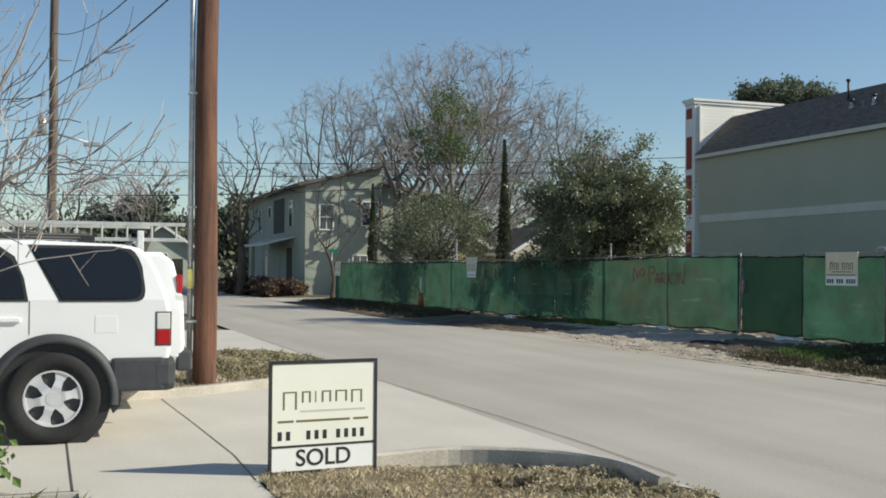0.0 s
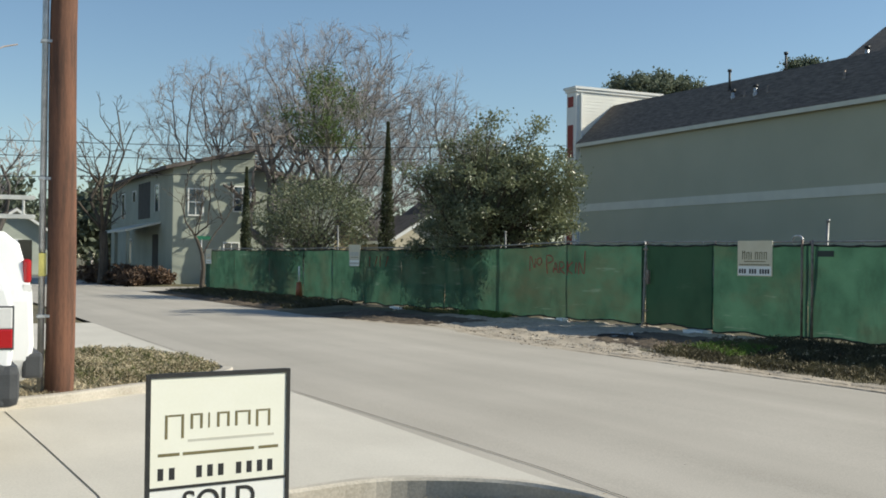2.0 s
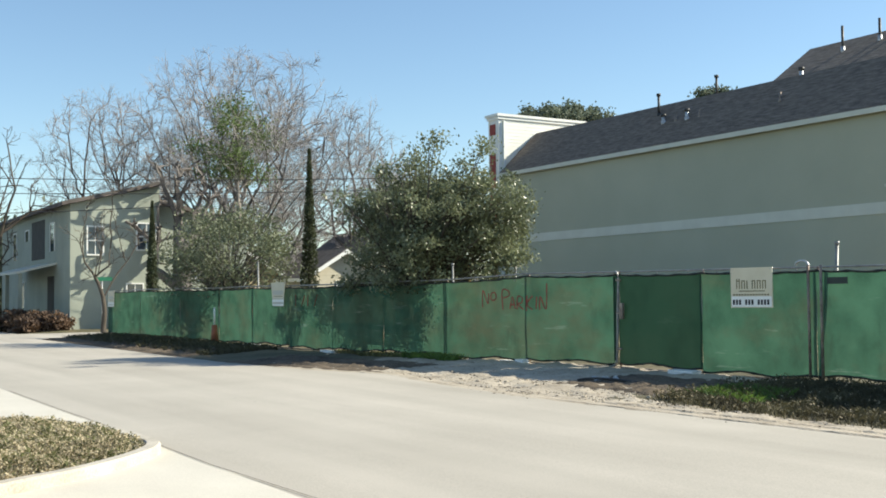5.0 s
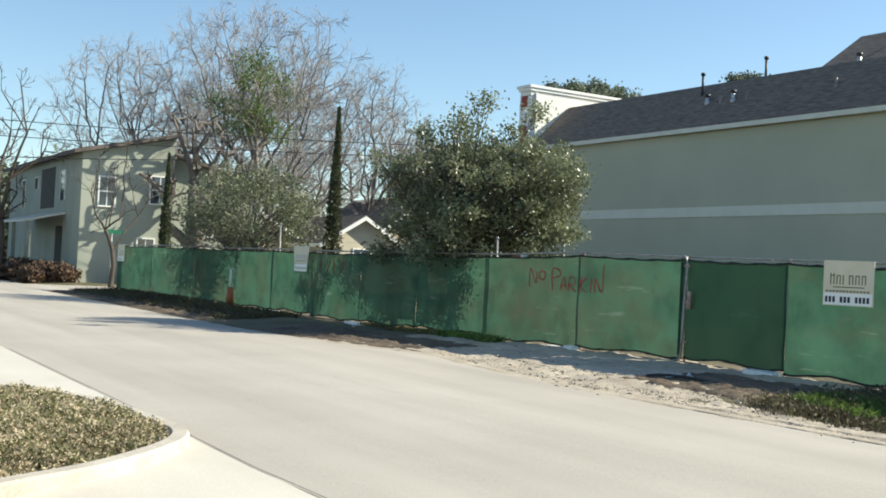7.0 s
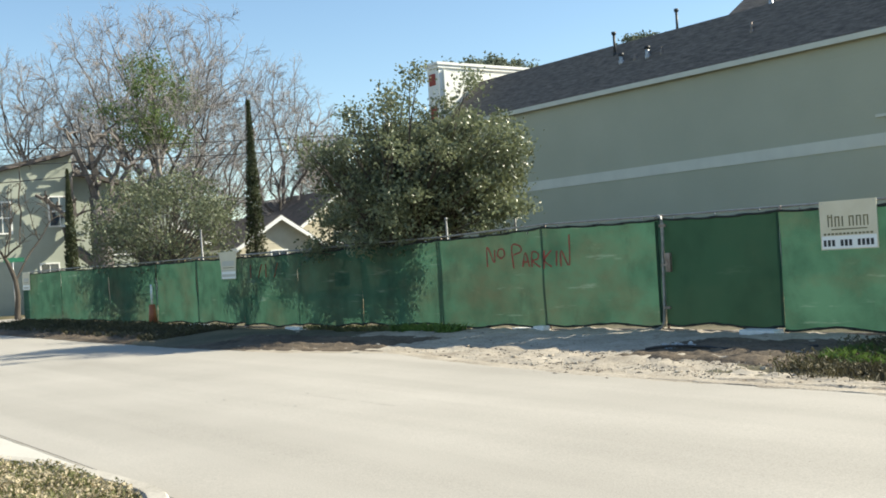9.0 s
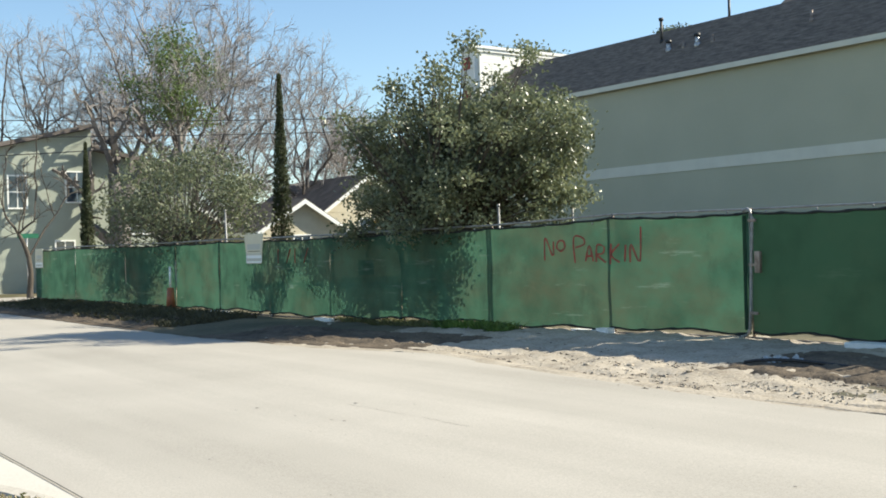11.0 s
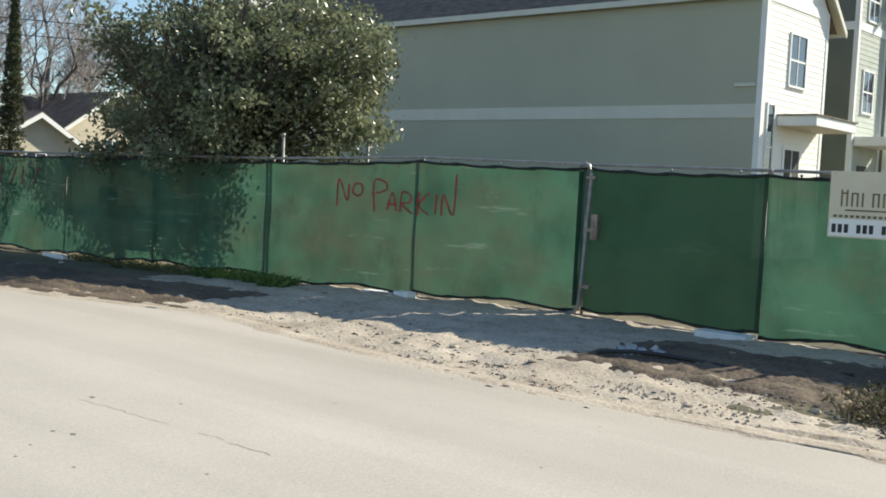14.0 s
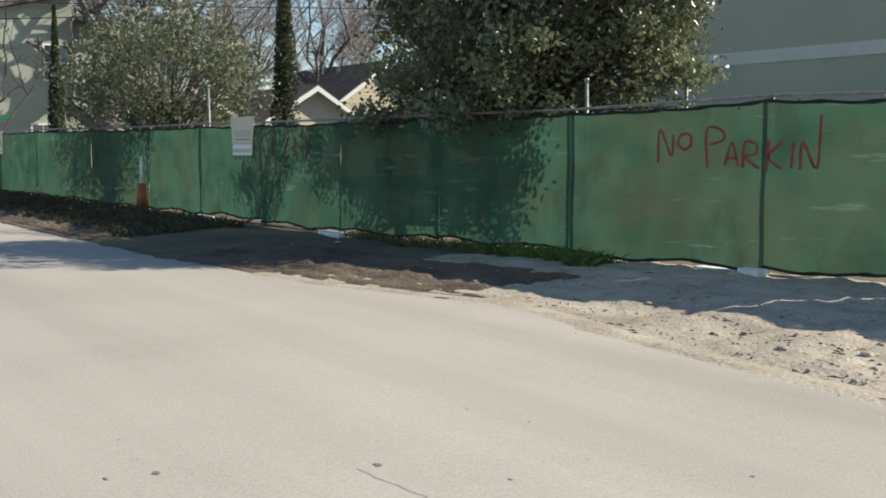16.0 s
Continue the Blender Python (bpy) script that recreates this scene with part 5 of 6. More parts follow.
# ---- long green building ----
def lap_wall(bm, axis, a0, a1, b, out, z0, z1, step=0.19, depth=0.012, thick=0.2):
    """A lap-sided wall. axis: the way it runs; b: its face; out: the side its laps face."""
    pts = [(b - out * thick, z0)]
    z = z0
    while z < z1 - 1e-6:
        t = min(z + step, z1)
        pts += [(b + out * depth, z), (b, t)]
        z = t
    pts.append((b - out * thick, z1))
    prism(bm, pts, axis, a0, a1)


def sash_window(root, x, z, y, w, h, two=True):
    """A window in a wall that faces -y, with a white frame."""
    win = quick("window", WINDOWGLASS, root, (x - w / 2, x + w / 2, y - 0.025, y + 0.05, z - h / 2, z + h / 2), label="dark sash window in a white frame")
    f = 0.07
    quick("window_frame", WHITETRIM, win, (x - w / 2 - f, x - w / 2, y - 0.06, y + 0.02, z - h / 2, z + h / 2), (x + w / 2, x + w / 2 + f, y - 0.06, y + 0.02, z - h / 2, z + h / 2), (x - w / 2 - f, x + w / 2 + f, y - 0.062, y + 0.02, z + h / 2, z + h / 2 + f), (x - w / 2 - f, x + w / 2 + f, y - 0.08, y + 0.02, z - h / 2 - f, z - h / 2))
    quick("sash_bar", WHITETRIM, win, (x - w / 2, x + w / 2, y - 0.045, y - 0.02, z - 0.03, z + 0.03), (x - 0.02, x + 0.02, y - 0.043, y - 0.02, z - h / 2, z + h / 2) if two else (x - w / 2, x - w / 2 + 0.02, y - 0.043, y - 0.02, z - h / 2, z + h / 2))


def gable_roof(root, x0, x1, y0, y1, ze, zr, over, material, fascia, name="roof", more=0.0):
    """A pitched roof with its ridge along y, slabs of real thickness and fascia boards."""
    xm = (x0 + x1) / 2
    slope = (zr - ze) / (xm - x0)
    roof = None
    for s in (-1, 1):
        bm = bmesh.new()
        reach = xm - x0 + over + (more if s > 0 else 0)
        xe, zl = xm + s * reach, zr - slope * reach
        prism(bm, [(xe, zl), (xm, zr), (xm, zr + 0.16), (xe, zl + 0.12)], "y", y0 - over, y1 + 0.1)
        roof = part(name, bm, material, root)
        bm = bmesh.new()
        box(bm, xe - 0.02, xe + 0.02, y0 - over, y1 + 0.1, zl - 0.10, zl + 0.10)
        part("fascia", bm, fascia, roof)
        bm = bmesh.new()
        prism(bm, [(xe, zl - 0.14), (xm, zr - 0.14), (xm, zr + 0.10), (xe, zl + 0.08)], "y", y0 - over - 0.05, y0 - over)
        part("rake_board", bm, fascia, roof)
        bm = bmesh.new()
        prism(bm, [(xe, zl - 0.03), (xm, zr - 0.03), (xm, zr), (xe, zl)], "y", y0 - over, y0)
        part("soffit", bm, SOFFIT, roof)
    return roof


def gable_wall(bm, x0, x1, y, ze, zr):
    """A gable of lapped boards facing -y, one closed sheet with real laps."""
    xm = (x0 + x1) / 2
    rows, z = [], ze
    while z < zr - 0.05:
        t = min(z + 0.19, zr)
        for h, d in ((z, 0.012), (t, 0.0)):
            half = (xm - x0) * max(0.02, zr - h) / (zr - ze)
            rows.append([bm.verts.new((xm + s * half, y - d, h)) for s in (-1, 1)])
        z = t
    for h in (rows[-1], rows[0]):
        rows.append([bm.verts.new((v.co.x, y + 0.2, v.co.z)) for v in h])
    for a, b in zip(rows, rows[1:] + rows[:1]):
        bm.faces.new((a[0], a[1], b[1], b[0]))


def long_building():
    X0, X1, Y0, Y1 = 31.6, 36.2, 19.05, 44.2
    root = thing("terrace_house", (34, 31, 0.1), "long olive-green terrace with grey bands and a dark shingle roof", "house")
    bm = bmesh.new()
    lap_wall(bm, "y", Y0, Y1, X0, -1, 0.0, 4.45, depth=0.007)
    part("wall", bm, OLIVEWALL, root)
    bm = bmesh.new()
    lap_wall(bm, "y", Y0, Y1, X0, -1, 4.88, 8.50, depth=0.007)
    part("wall", bm, OLIVEWALL, root)
    quick("band", GREYBAND, root, (X0 - 0.035, X0 + 0.15, Y0 + 0.16, Y1, 4.45, 4.88), label="grey horizontal trim board")
    quick("wall", OLIVEWALL, root, (X0 + 0.2, X1, Y1 - 0.2, Y1, 0, 8.5))
    quick("wall", OLIVEWALL, root, (X1 - 0.2, X1, Y0 + 0.2, Y1 - 0.2, 0, 8.5))
    bm = bmesh.new()
    lap_wall(bm, "x", X0 + 0.17, X1, Y0, -1, 0.0, 8.3)
    part("front_wall", bm, CREAMSIDING, root, "cream lap siding")
    bm = bmesh.new()
    gable_wall(bm, X0, X1, Y0, 8.3, 10.5)
    part("gable", bm, CREAMSIDING, root)
    quick("corner_board", WHITETRIM, root, (X0 - 0.03, X0 + 0.17, Y0 - 0.03, Y0 + 0.16, 0, 8.4))
    quick("corner_board", WHITETRIM, root, (X1 - 0.14, X1 + 0.03, Y0 - 0.03, Y0 + 0.1, 0, 8.3))
    quick("shelf_trim", GREYBAND, root, (X0 - 0.08, X0, Y0 + 0.2, Y0 + 0.9, 5.42, 5.52))
    gable_roof(root, X0, X1, Y0, Y1, 8.5, 10.6, 0.28, SHINGLE, GREYBAND, more=0.55)
    quick("gable_board", WHITETRIM, root, (X0 + 0.17, X1 - 0.14, Y0 - 0.035, Y0 + 0.05, 8.05, 8.36))
    sash_window(root, 33.95, 6.45, Y0, 1.15, 1.6)
    sash_window(root, 32.25, 3.6, Y0, 0.42, 2.6, False)
    # canopy over the door
    porch = quick("canopy", WHITETRIM, root, (32.75, 35.9, 17.75, Y0 - 0.02, 4.30, 4.62), bev=0.02, label="flat white canopy over the door")
    quick("canopy_top", SHINGLE, porch, (32.70, 35.95, 17.70, Y0 - 0.02, 4.62, 4.66))
    quick("canopy_soffit", SOFFIT, porch, (32.85, 35.8, 17.85, Y0 - 0.05, 4.275, 4.30))
    quick("door", DARKWALL, root, (33.4, 34.5, Y0 - 0.03, Y0 + 0.05, 1.3, 3.6), label="dark glazed front door")
    quick("door_frame", WHITETRIM, root, (33.28, 33.4, Y0 - 0.05, Y0, 1.3, 3.72), (34.5, 34.62, Y0 - 0.05, Y0, 1.3, 3.72), (33.4, 34.5, Y0 - 0.05, Y0, 3.6, 3.72), (33.93, 33.97, Y0 - 0.05, Y0 - 0.03, 1.3, 3.6))
    # roof vents
    for x, y, h, r, material, capped in ((33.30, 33.6, 0.95, 0.06, BLACKMETAL, True), (32.70, 32.66, 0.34, 0.085, GALV, True), (32.70, 31.83, 0.24, 0.055, RUSTYBACKLIT, False), (32.64, 31.05, 0.40, 0.085, GALV, True),
                                         (32.66, 30.27, 0.26, 0.05, RUSTYBACKLIT, False), (34.10, 30.6, 1.10, 0.055, BLACKMETAL, True), (32.61, 25.6, 0.36, 0.05, RUSTYBACKLIT, False), (34.05, 25.7, 0.55, 0.085, GALV, True)):
        z = 10.20 + 0.93 * (x - 33.30) if x < 33.9 else 10.5
        vent = rail("vent_pipe", material, root, (x, y, z - 0.1), (x, y, z + h), r)
        rail("vent_collar", material, vent, (x, y, z - 0.12), (x, y, z + 0.08), r + 0.035)
        if capped:
            rail("vent_cap", BLACKMETAL, vent, (x, y, z + h - 0.06), (x, y, z + h + 0.06), r + 0.045)
    # tall facade at the far end, with red panels on its return
    px, py = 31.38, 44.35
    fac = quick("facade_wall", CREAMSIDING, root, (px + 0.25, 37.5, py, py + 0.25, 0, 11.4), label="tall cream facade wall")
    bm = bmesh.new()
    lap_wall(bm, "x", px + 0.3, 37.4, py, -1, 8.6, 11.35, thick=0.002)
    part("siding", bm, CREAMSIDING, fac)
    quick("facade_return", WHITETRIM, root, (px, px + 0.25, py, py + 1.0, 0, 11.4), label="white return of the facade")
    for z0, z1 in ((0.3, 1.8), (2.3, 4.0), (4.95, 7.25), (7.6, 9.5), (10.55, 11.15)):
        quick("red_panel", REDPANEL, root, (px - 0.03, px, py + 0.3, py + 0.85, z0, z1))
    quick("downpipe", WHITETRIM, root, (px + 0.26, px + 0.36, py - 0.12, py - 0.02, 0, 11.3))
    quick("cornice", WHITETRIM, root, (px - 0.09, 37.4, py - 0.08, py + 1.05, 11.4, 11.56), (px - 0.16, 37.5, py - 0.14, py + 1.15, 11.56, 11.70))


long_building()


def tall_unit(x0, x1, y0, y1, ze, zr, front, label, band_z, windows, canopy_z):
    root = thing("terrace_house", ((x0 + x1) / 2, (y0 + y1) / 2, 0.1), label, "house")
    bm = bmesh.new()
    lap_wall(bm, "x", x0 + 0.15, x1, y0, -1, 0.0, ze)
    part("front_wall", bm, front, root)
    bm = bmesh.new()
    gable_wall(bm, x0, x1, y0, ze, zr)
    part("gable", bm, front, root)
    # side wall coloured darker than the olive walls to imitate its shade
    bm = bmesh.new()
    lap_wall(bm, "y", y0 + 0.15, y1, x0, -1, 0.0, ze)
    part("side_wall", bm, SHADEDGREEN, root, "green side wall with its shade put into the colour")
    quick("wall", OLIVEWALL, root, (x0 + 0.2, x1, y1 - 0.2, y1, 0, ze))
    quick("wall", OLIVEWALL, root, (x1 - 0.2, x1, y0 + 0.2, y1 - 0.2, 0, ze))
    quick("corner_board", WHITETRIM, root, (x0 - 0.03, x0 + 0.15, y0 - 0.03, y0 + 0.15, 0, ze))
    quick("corner_board", WHITETRIM, root, (x1 - 0.15, x1 + 0.03, y0 - 0.03, y0 + 0.1, 0, ze))
    if band_z:
        quick("band", WHITETRIM, root, (x0 - 0.035, x0 + 0.1, y0 + 0.15, y1, band_z, band_z + 0.3), (x0 + 0.15, x1 - 0.15, y0 - 0.03, y0 + 0.1, band_z, band_z + 0.3))
    gable_roof(root, x0, x1, y0, y1, ze, zr, 0.3, SHINGLE, GREYBAND)
    for x, z, w, h in windows:
        sash_window(root, x, z, y0, w, h)
    quick("canopy", WHITETRIM, root, (x0 + 0.2, x1 - 0.2, y0 - 1.4, y0 - 0.02, canopy_z, canopy_z + 0.34), bev=0.02, label="flat white canopy")
    quick("door", DARKWALL, root, (x0 + 0.7, x0 + 1.7, y0 - 0.03, y0 + 0.05, 1.3, 3.5), label="dark front door")
    return root


U2 = tall_unit(40.2, 43.0, 19.6, 25.0, 10.7, 13.1, PALEGREEN, "three-storey pale green terrace house with a gable", 8.45, ((41.5, 9.65, 0.95, 1.5), (41.4, 6.25, 0.95, 1.5)), 4.2)
U3 = tall_unit(43.05, 45.6, 19.3, 25.0, 10.0, 12.4, CREAMSIDING, "three-storey cream terrace house with a gable", 0, ((44.2, 9.0, 0.8, 1.35), (44.2, 5.9, 0.8, 1.35)), 4.05)


def rear_block():
    """The bulk of the terrace behind the two gables, under a pitched roof."""
    x0, x1, y0, y1, ze, zr = 40.3, 50.0, 25.0, 34.2, 11.3, 14.85
    root = thing("terrace_house", (45, 31, 0.1), "tall olive terrace block under a dark shingle roof", "house")
    bm = bmesh.new()
    lap_wall(bm, "y", y0 + 0.1, y1, x0, -1, 0.0, ze)
    part("side_wall", bm, OLIVEWALL, root)
    quick("wall", OLIVEWALL, root, (x0 + 0.2, x1, y1 - 0.2, y1, 0, ze))
    quick("wall", OLIVEWALL, root, (x1 - 0.2, x1, y0 + 0.1, y1 - 0.2, 0, ze))
    bm = bmesh.new()
    xm, o = (x0 + x1) / 2, 0.35
    low = [bm.verts.new((x, y, ze)) for x, y in ((x0 - o, y0), (x1 + o, y0), (x1 + o, y1 + 0.2), (x0 - o, y1 + 0.2))]
    top = [bm.verts.new((xm, y0, zr)), bm.verts.new((xm, y1 + 0.2, zr))]
    for q in ((low[0], low[3], top[1], top[0]), (low[3], low[2], top[1]), (low[2], low[1], top[0], top[1]), (low[1], low[0], top[0]), tuple(low)):
        bm.faces.new(q)
    roof = part("roof", bm, SHINGLE, root)
    quick("fascia", GREYBAND, roof, (x0 - o - 0.02, x0 - o + 0.02, y0, y1 + 0.2, ze - 0.2, ze + 0.02))
    for x, y in ((43.9, 31.3), (44.2, 29.3), (44.0, 28.6)):
        vent = rail("vent_pipe", BLACKMETAL, root, (x, y, 13.6), (x, y, 15.3), 0.07)
        rail("vent_collar", GALV, vent, (x, y, zr - (xm - x) * 0.7 - 0.2), (x, y, zr - (xm - x) * 0.7 + 0.25), 0.11)


rear_block()


def tan_building():
    root = thing("tan_building", (64, 20, 0.1), "low tan building with a dark roof beyond the terrace", "building")
    quick("wall", TANWALL, root, (52, 78, 16, 34, 0, 7.0))
    quick("fascia", WHITETRIM, root, (51.6, 78.4, 15.6, 34.4, 7.0, 7.3))
    bm = bmesh.new()
    prism(bm, [(51.4, 7.3), (78.6, 7.3), (74, 10.4), (55.5, 10.4)], "y", 15.4, 34.6)
    part("roof", bm, SHINGLE2, root)
    rail("vent_pipe", GALV, root, (53.5, 17, 8.6), (53.5, 17, 9.6), 0.08)


tan_building()


# ---- sage house at the corner ----
def sage_house():
    X0, X1, Y0, Y1 = 10.1, 14.7, 52.0, 71.0
    root = thing("corner_house", (12.5, 60, 0.0), "two-storey sage-green house with a single-pitch roof", "house")
    bm = bmesh.new()
    prism(bm, [(X0, 0), (X1, 0), (X1, 7.6), (X0, 6.5)], "y", Y0, Y1)
    part("wall", bm, SAGE, root)
    bm = bmesh.new()
    prism(bm, [(X0 - 0.5, 6.40), (X1 + 0.12, 7.66), (X1 + 0.12, 7.86), (X0 - 0.5, 6.60)], "y", Y0 - 0.4, Y1 + 0.4)
    part("roof", bm, SHINGLE2, root, "thin brown shed roof")
    bm = bmesh.new()
    prism(bm, [(X1, 0), (X1 + 5.0, 0), (X1 + 5.0, 5.6), (X1, 6.7)], "y", Y0 + 0.3, Y1 - 1)
    part("wall", bm, SAGE, root)
    bm = bmesh.new()
    prism(bm, [(X1 + 0.01, 6.65), (X1 + 5.5, 5.45), (X1 + 5.5, 5.65), (X1 + 0.01, 6.85)], "y", Y0 - 0.3, Y1)
    part("roof", bm, SHINGLE2, root, "lower brown shed roof")
    for x, z, w, h in ((11.35, 4.65, 0.75, 1.4), (14.0, 4.9, 0.95, 1.35), (13.4, 1.9, 0.8, 1.0), (17.0, 3.1, 0.9, 0.7)):
        sash_window(root, x, z, Y0 + (0.3 if x > X1 else 0), w, h)
    # shaded street side: flat dark sheet for the balcony's shade, windows, porch roof
    bm = bmesh.new()
    box(bm, X0 - 0.02, X0 + 0.02, 58, 61.5, 3.9, 6.1)
    part("balcony_recess", bm, DARKWALL, root, "flat dark sheet painted as the balcony's shade")
    for y, z, h in ((66.5, 4.9, 1.6), (56.0, 5.0, 1.5), (62.8, 5.4, 0.6), (64, 1.9, 1.5)):
        win = quick("window", WINDOWGLASS, root, (X0 - 0.03, X0 + 0.02, y - 0.5, y + 0.5, z - h / 2, z + h / 2))
        quick("window_frame", WHITETRIM, win, (X0 - 0.05, X0, y - 0.58, y - 0.5, z - h / 2, z + h / 2), (X0 - 0.05, X0, y + 0.5, y + 0.58, z - h / 2, z + h / 2), (X0 - 0.05, X0, y - 0.5, y + 0.5, z + h / 2, z + h / 2 + 0.07))
    bm = bmesh.new()
    prism(bm, [(X0 - 2.0, 3.0), (X0, 3.5), (X0, 3.62), (X0 - 2.0, 3.12)], "y", 55, 63)
    porch = part("porch_roof", bm, GREYBAND, root)
    for y in (55.3, 59, 62.7):
        quick("porch_post", SAGE, porch, (X0 - 1.9, X0 - 1.7, y - 0.1, y + 0.1, 0, 3.02))
    quick("door", DARKWALL, root, (X0 - 0.02, X0 + 0.02, 55.6, 57.2, 0, 2.9))


sage_house()


def cottage(x, y, w, d, ze, zr, wall, label, turn=False):
    root = thing("cottage", (x, y, 0.1), label, "house")
    quick("wall", wall, root, (x - w / 2, x + w / 2, y, y + d, 0.05, ze))
    bm = bmesh.new()
    gable_wall(bm, x - w / 2, x + w / 2, y, ze, zr)
    part("gable", bm, wall, root)
    gable_roof(root, x - w / 2, x + w / 2, y, y + d, ze, zr, 0.45, SHINGLE2, WHITETRIM)
    sash_window(root, x, ze - 1.0, y, 0.9, 1.2)
    return root


cottage(25.6, 52.0, 4.6, 9, 2.9, 4.3, SOFFIT, "small cottage with white gable trim beyond the lot")
cottage(32.0, 56.0, 6.0, 10, 3.9, 6.0, SOFFIT, "cottage with a brown roof beyond the trees")
cottage(20.5, 56.0, 7.0, 9, 2.7, 4.6, TANWALL, "low house with a brown roof beyond the lot")
cottage(5.0, 84.0, 6.0, 8, 3.2, 5.2, PALEGREEN, "pale distant house beside the corner")


def digger():
    root = thing("digger", (33.3, 51.6, 0.1), "yellow digger standing on the lot behind the fence", "digger")
    quick("track", BLACKPLASTIC, root, (18.6, 20.8, 31.2, 31.6, 0.1, 0.75), bev=0.15)
    quick("track", BLACKPLASTIC, root, (18.6, 20.8, 32.5, 32.9, 0.1, 0.75), bev=0.15)
    quick("body", YELLOW, root, (18.8, 20.6, 31.3, 32.8, 0.8, 1.9), bev=0.12)
    cab = quick("cab", YELLOW, root, (19.3, 20.2, 31.4, 32.3, 1.9, 2.75), bev=0.1)
    quick("window", DARKGLASS, cab, (19.28, 19.3, 31.5, 32.2, 2.05, 2.6), (19.4, 20.1, 31.38, 31.4, 2.05, 2.6))
    rail("boom", YELLOW, root, (18.9, 32.3, 1.6), (16.9, 33.0, 2.5), 0.13)
    rail("stick", YELLOW, root, (16.9, 33.0, 2.5), (16.4, 33.2, 1.0), 0.1)
    quick("bucket", BLACKMETAL, root, (16.0, 16.7, 32.9, 33.5, 0.3, 0.9), bev=0.08)
    for ob in root.children_recursive:
        for v in ob.data.vertices:
            v.co = Vector((v.co.x + 13.6, v.co.y + 19.6, v.co.z * 1.36 - 0.12))


digger()


def street_sign():
    root = thing("street_sign", (11.4, 50.8, 0.0), "green street-name blade on a grey post", "sign")
    rail("post", GALV, root, (11.4, 50.8, -0.1), (11.4, 50.8, 2.75), 0.03)
    quick("blade", SIGNGREEN, root, (11.0, 11.9, 50.77, 50.79, 2.55, 2.75))


street_sign()


# ---- trees ----
def blob_points(rng, c, r, n, hollow=0.35):
    """Points filling an uneven ball."""
    out = []
    while len(out) < n:
        d = Vector((rng.gauss(0, 1), rng.gauss(0, 1), rng.gauss(0, 1))).normalized()
        lump = 1 + 0.35 * noise.noise(d * 2.2 + Vector(c)) + 0.18 * noise.noise(d * 5 + Vector(c))
        s = (hollow + (1 - hollow) * rng.random() ** 0.6) * lump
        out.append((c[0] + d.x * r[0] * s, c[1] + d.y * r[1] * s, c[2] + d.z * r[2] * s))
    return out


def leafy_tree(name, at, crown, radii, r, seed, leaves, size, material, label, bark=None, clumps=60, levels=4, height=None, spread=0.12, extra=()):
    rng = random.Random(seed)
    root = thing(name, at, label, "tree")
    st, tw, ends = Sticks(), Sticks(), []
    base, mid = Vector(at), Vector(crown)
    clump = blob_points(rng, crown, radii, clumps) + list(extra)
    fork = base.lerp(mid, 0.45)
    fork.z = max(base.z + 0.5, fork.z - 0.2)
    st.limb([base - Vector((0, 0, 0.1)), base.lerp(fork, 0.5) + Vector((0.05, -0.04, 0)), fork], [r * 1.15, r, r * 0.85], 10)
    for k, c in enumerate(clump):
        c = Vector(c)
        a = fork.lerp(mid, rng.uniform(0, 0.4)) if k % 3 else fork
        b = a.lerp(c, 0.5) + Vector((rng.gauss(0, 0.15), rng.gauss(0, 0.15), rng.uniform(0, 0.3)))
        (st if k % 4 == 0 else tw).limb([a, b, c], [r * (0.4 if k % 4 == 0 else 0.18), r * 0.14, 0.006], 5)
    part("trunk", raw("trunk", st.v, st.f), bark or DARKBARK, root, smooth=True)
    part("branch_work", raw("branch_work", tw.v, tw.f), bark or DARKBARK, root)
    part("crown", leaf_mesh("crown", rng, clump, leaves, size, spread), material, root)
    return root


rng0 = random.Random(2)
lobes = []
shift = Vector((-0.6, 0.6, -0.3))
for c, s, n in (((12.5, 18.4, 3.4), (1.5, 1.5, 1.35), 95), ((11.6, 17.6, 3.0), (1.1, 1.1, 1.0), 40), ((11.9, 21.0, 3.6), (0.9, 1.2, 0.8), 15), ((11.4, 20.4, 2.5), (0.8, 1.1, 0.7), 16), ((13.0, 17.6, 4.1), (1.0, 1.0, 0.8), 34), ((12.5, 18.7, 4.3), (1.0, 1.0, 0.6), 28), ((11.7, 20.0, 4.0), (0.9, 1.0, 0.7), 18), ((13.1, 16.9, 3.6), (0.8, 0.9, 0.8), 24), ((13.2, 16.6, 2.6), (0.8, 0.8, 0.6), 20)):
    lobes += blob_points(rng0, tuple(Vector(c) + shift), s, n, 0.2)
lobes += [(11.9 + rng0.gauss(0, 0.22), 19.2 + rng0.gauss(0, 0.25), rng0.uniform(4.6, 6.0)) for _ in range(6)]
for c, s, n in (((11.6, 19.9, 4.3), (1.2, 1.2, 0.75), 46), ((12.4, 18.6, 4.35), (1.0, 1.0, 0.6), 30), ((11.0, 20.8, 3.9), (0.8, 0.9, 0.8), 9), ((13.0, 17.6, 3.7), (0.8, 0.8, 0.7), 24)):
    lobes += blob_points(rng0, c, s, n, 0.15)
for k in range(90):
    d = Vector((rng0.gauss(0, 1), rng0.gauss(0, 1), rng0.gauss(0.25, 0.8))).normalized()
    q = 1.0 + 0.45 * noise.noise(d * 3.1) + rng0.uniform(-0.05, 0.3)
    lobes += [(12.0 + d.x * 1.75 * q + rng0.gauss(0, 0.1), 18.9 + d.y * 2.0 * q + rng0.gauss(0, 0.1), 3.3 + d.z * 1.65 * q) for _ in range(2) if d.z > -0.5]
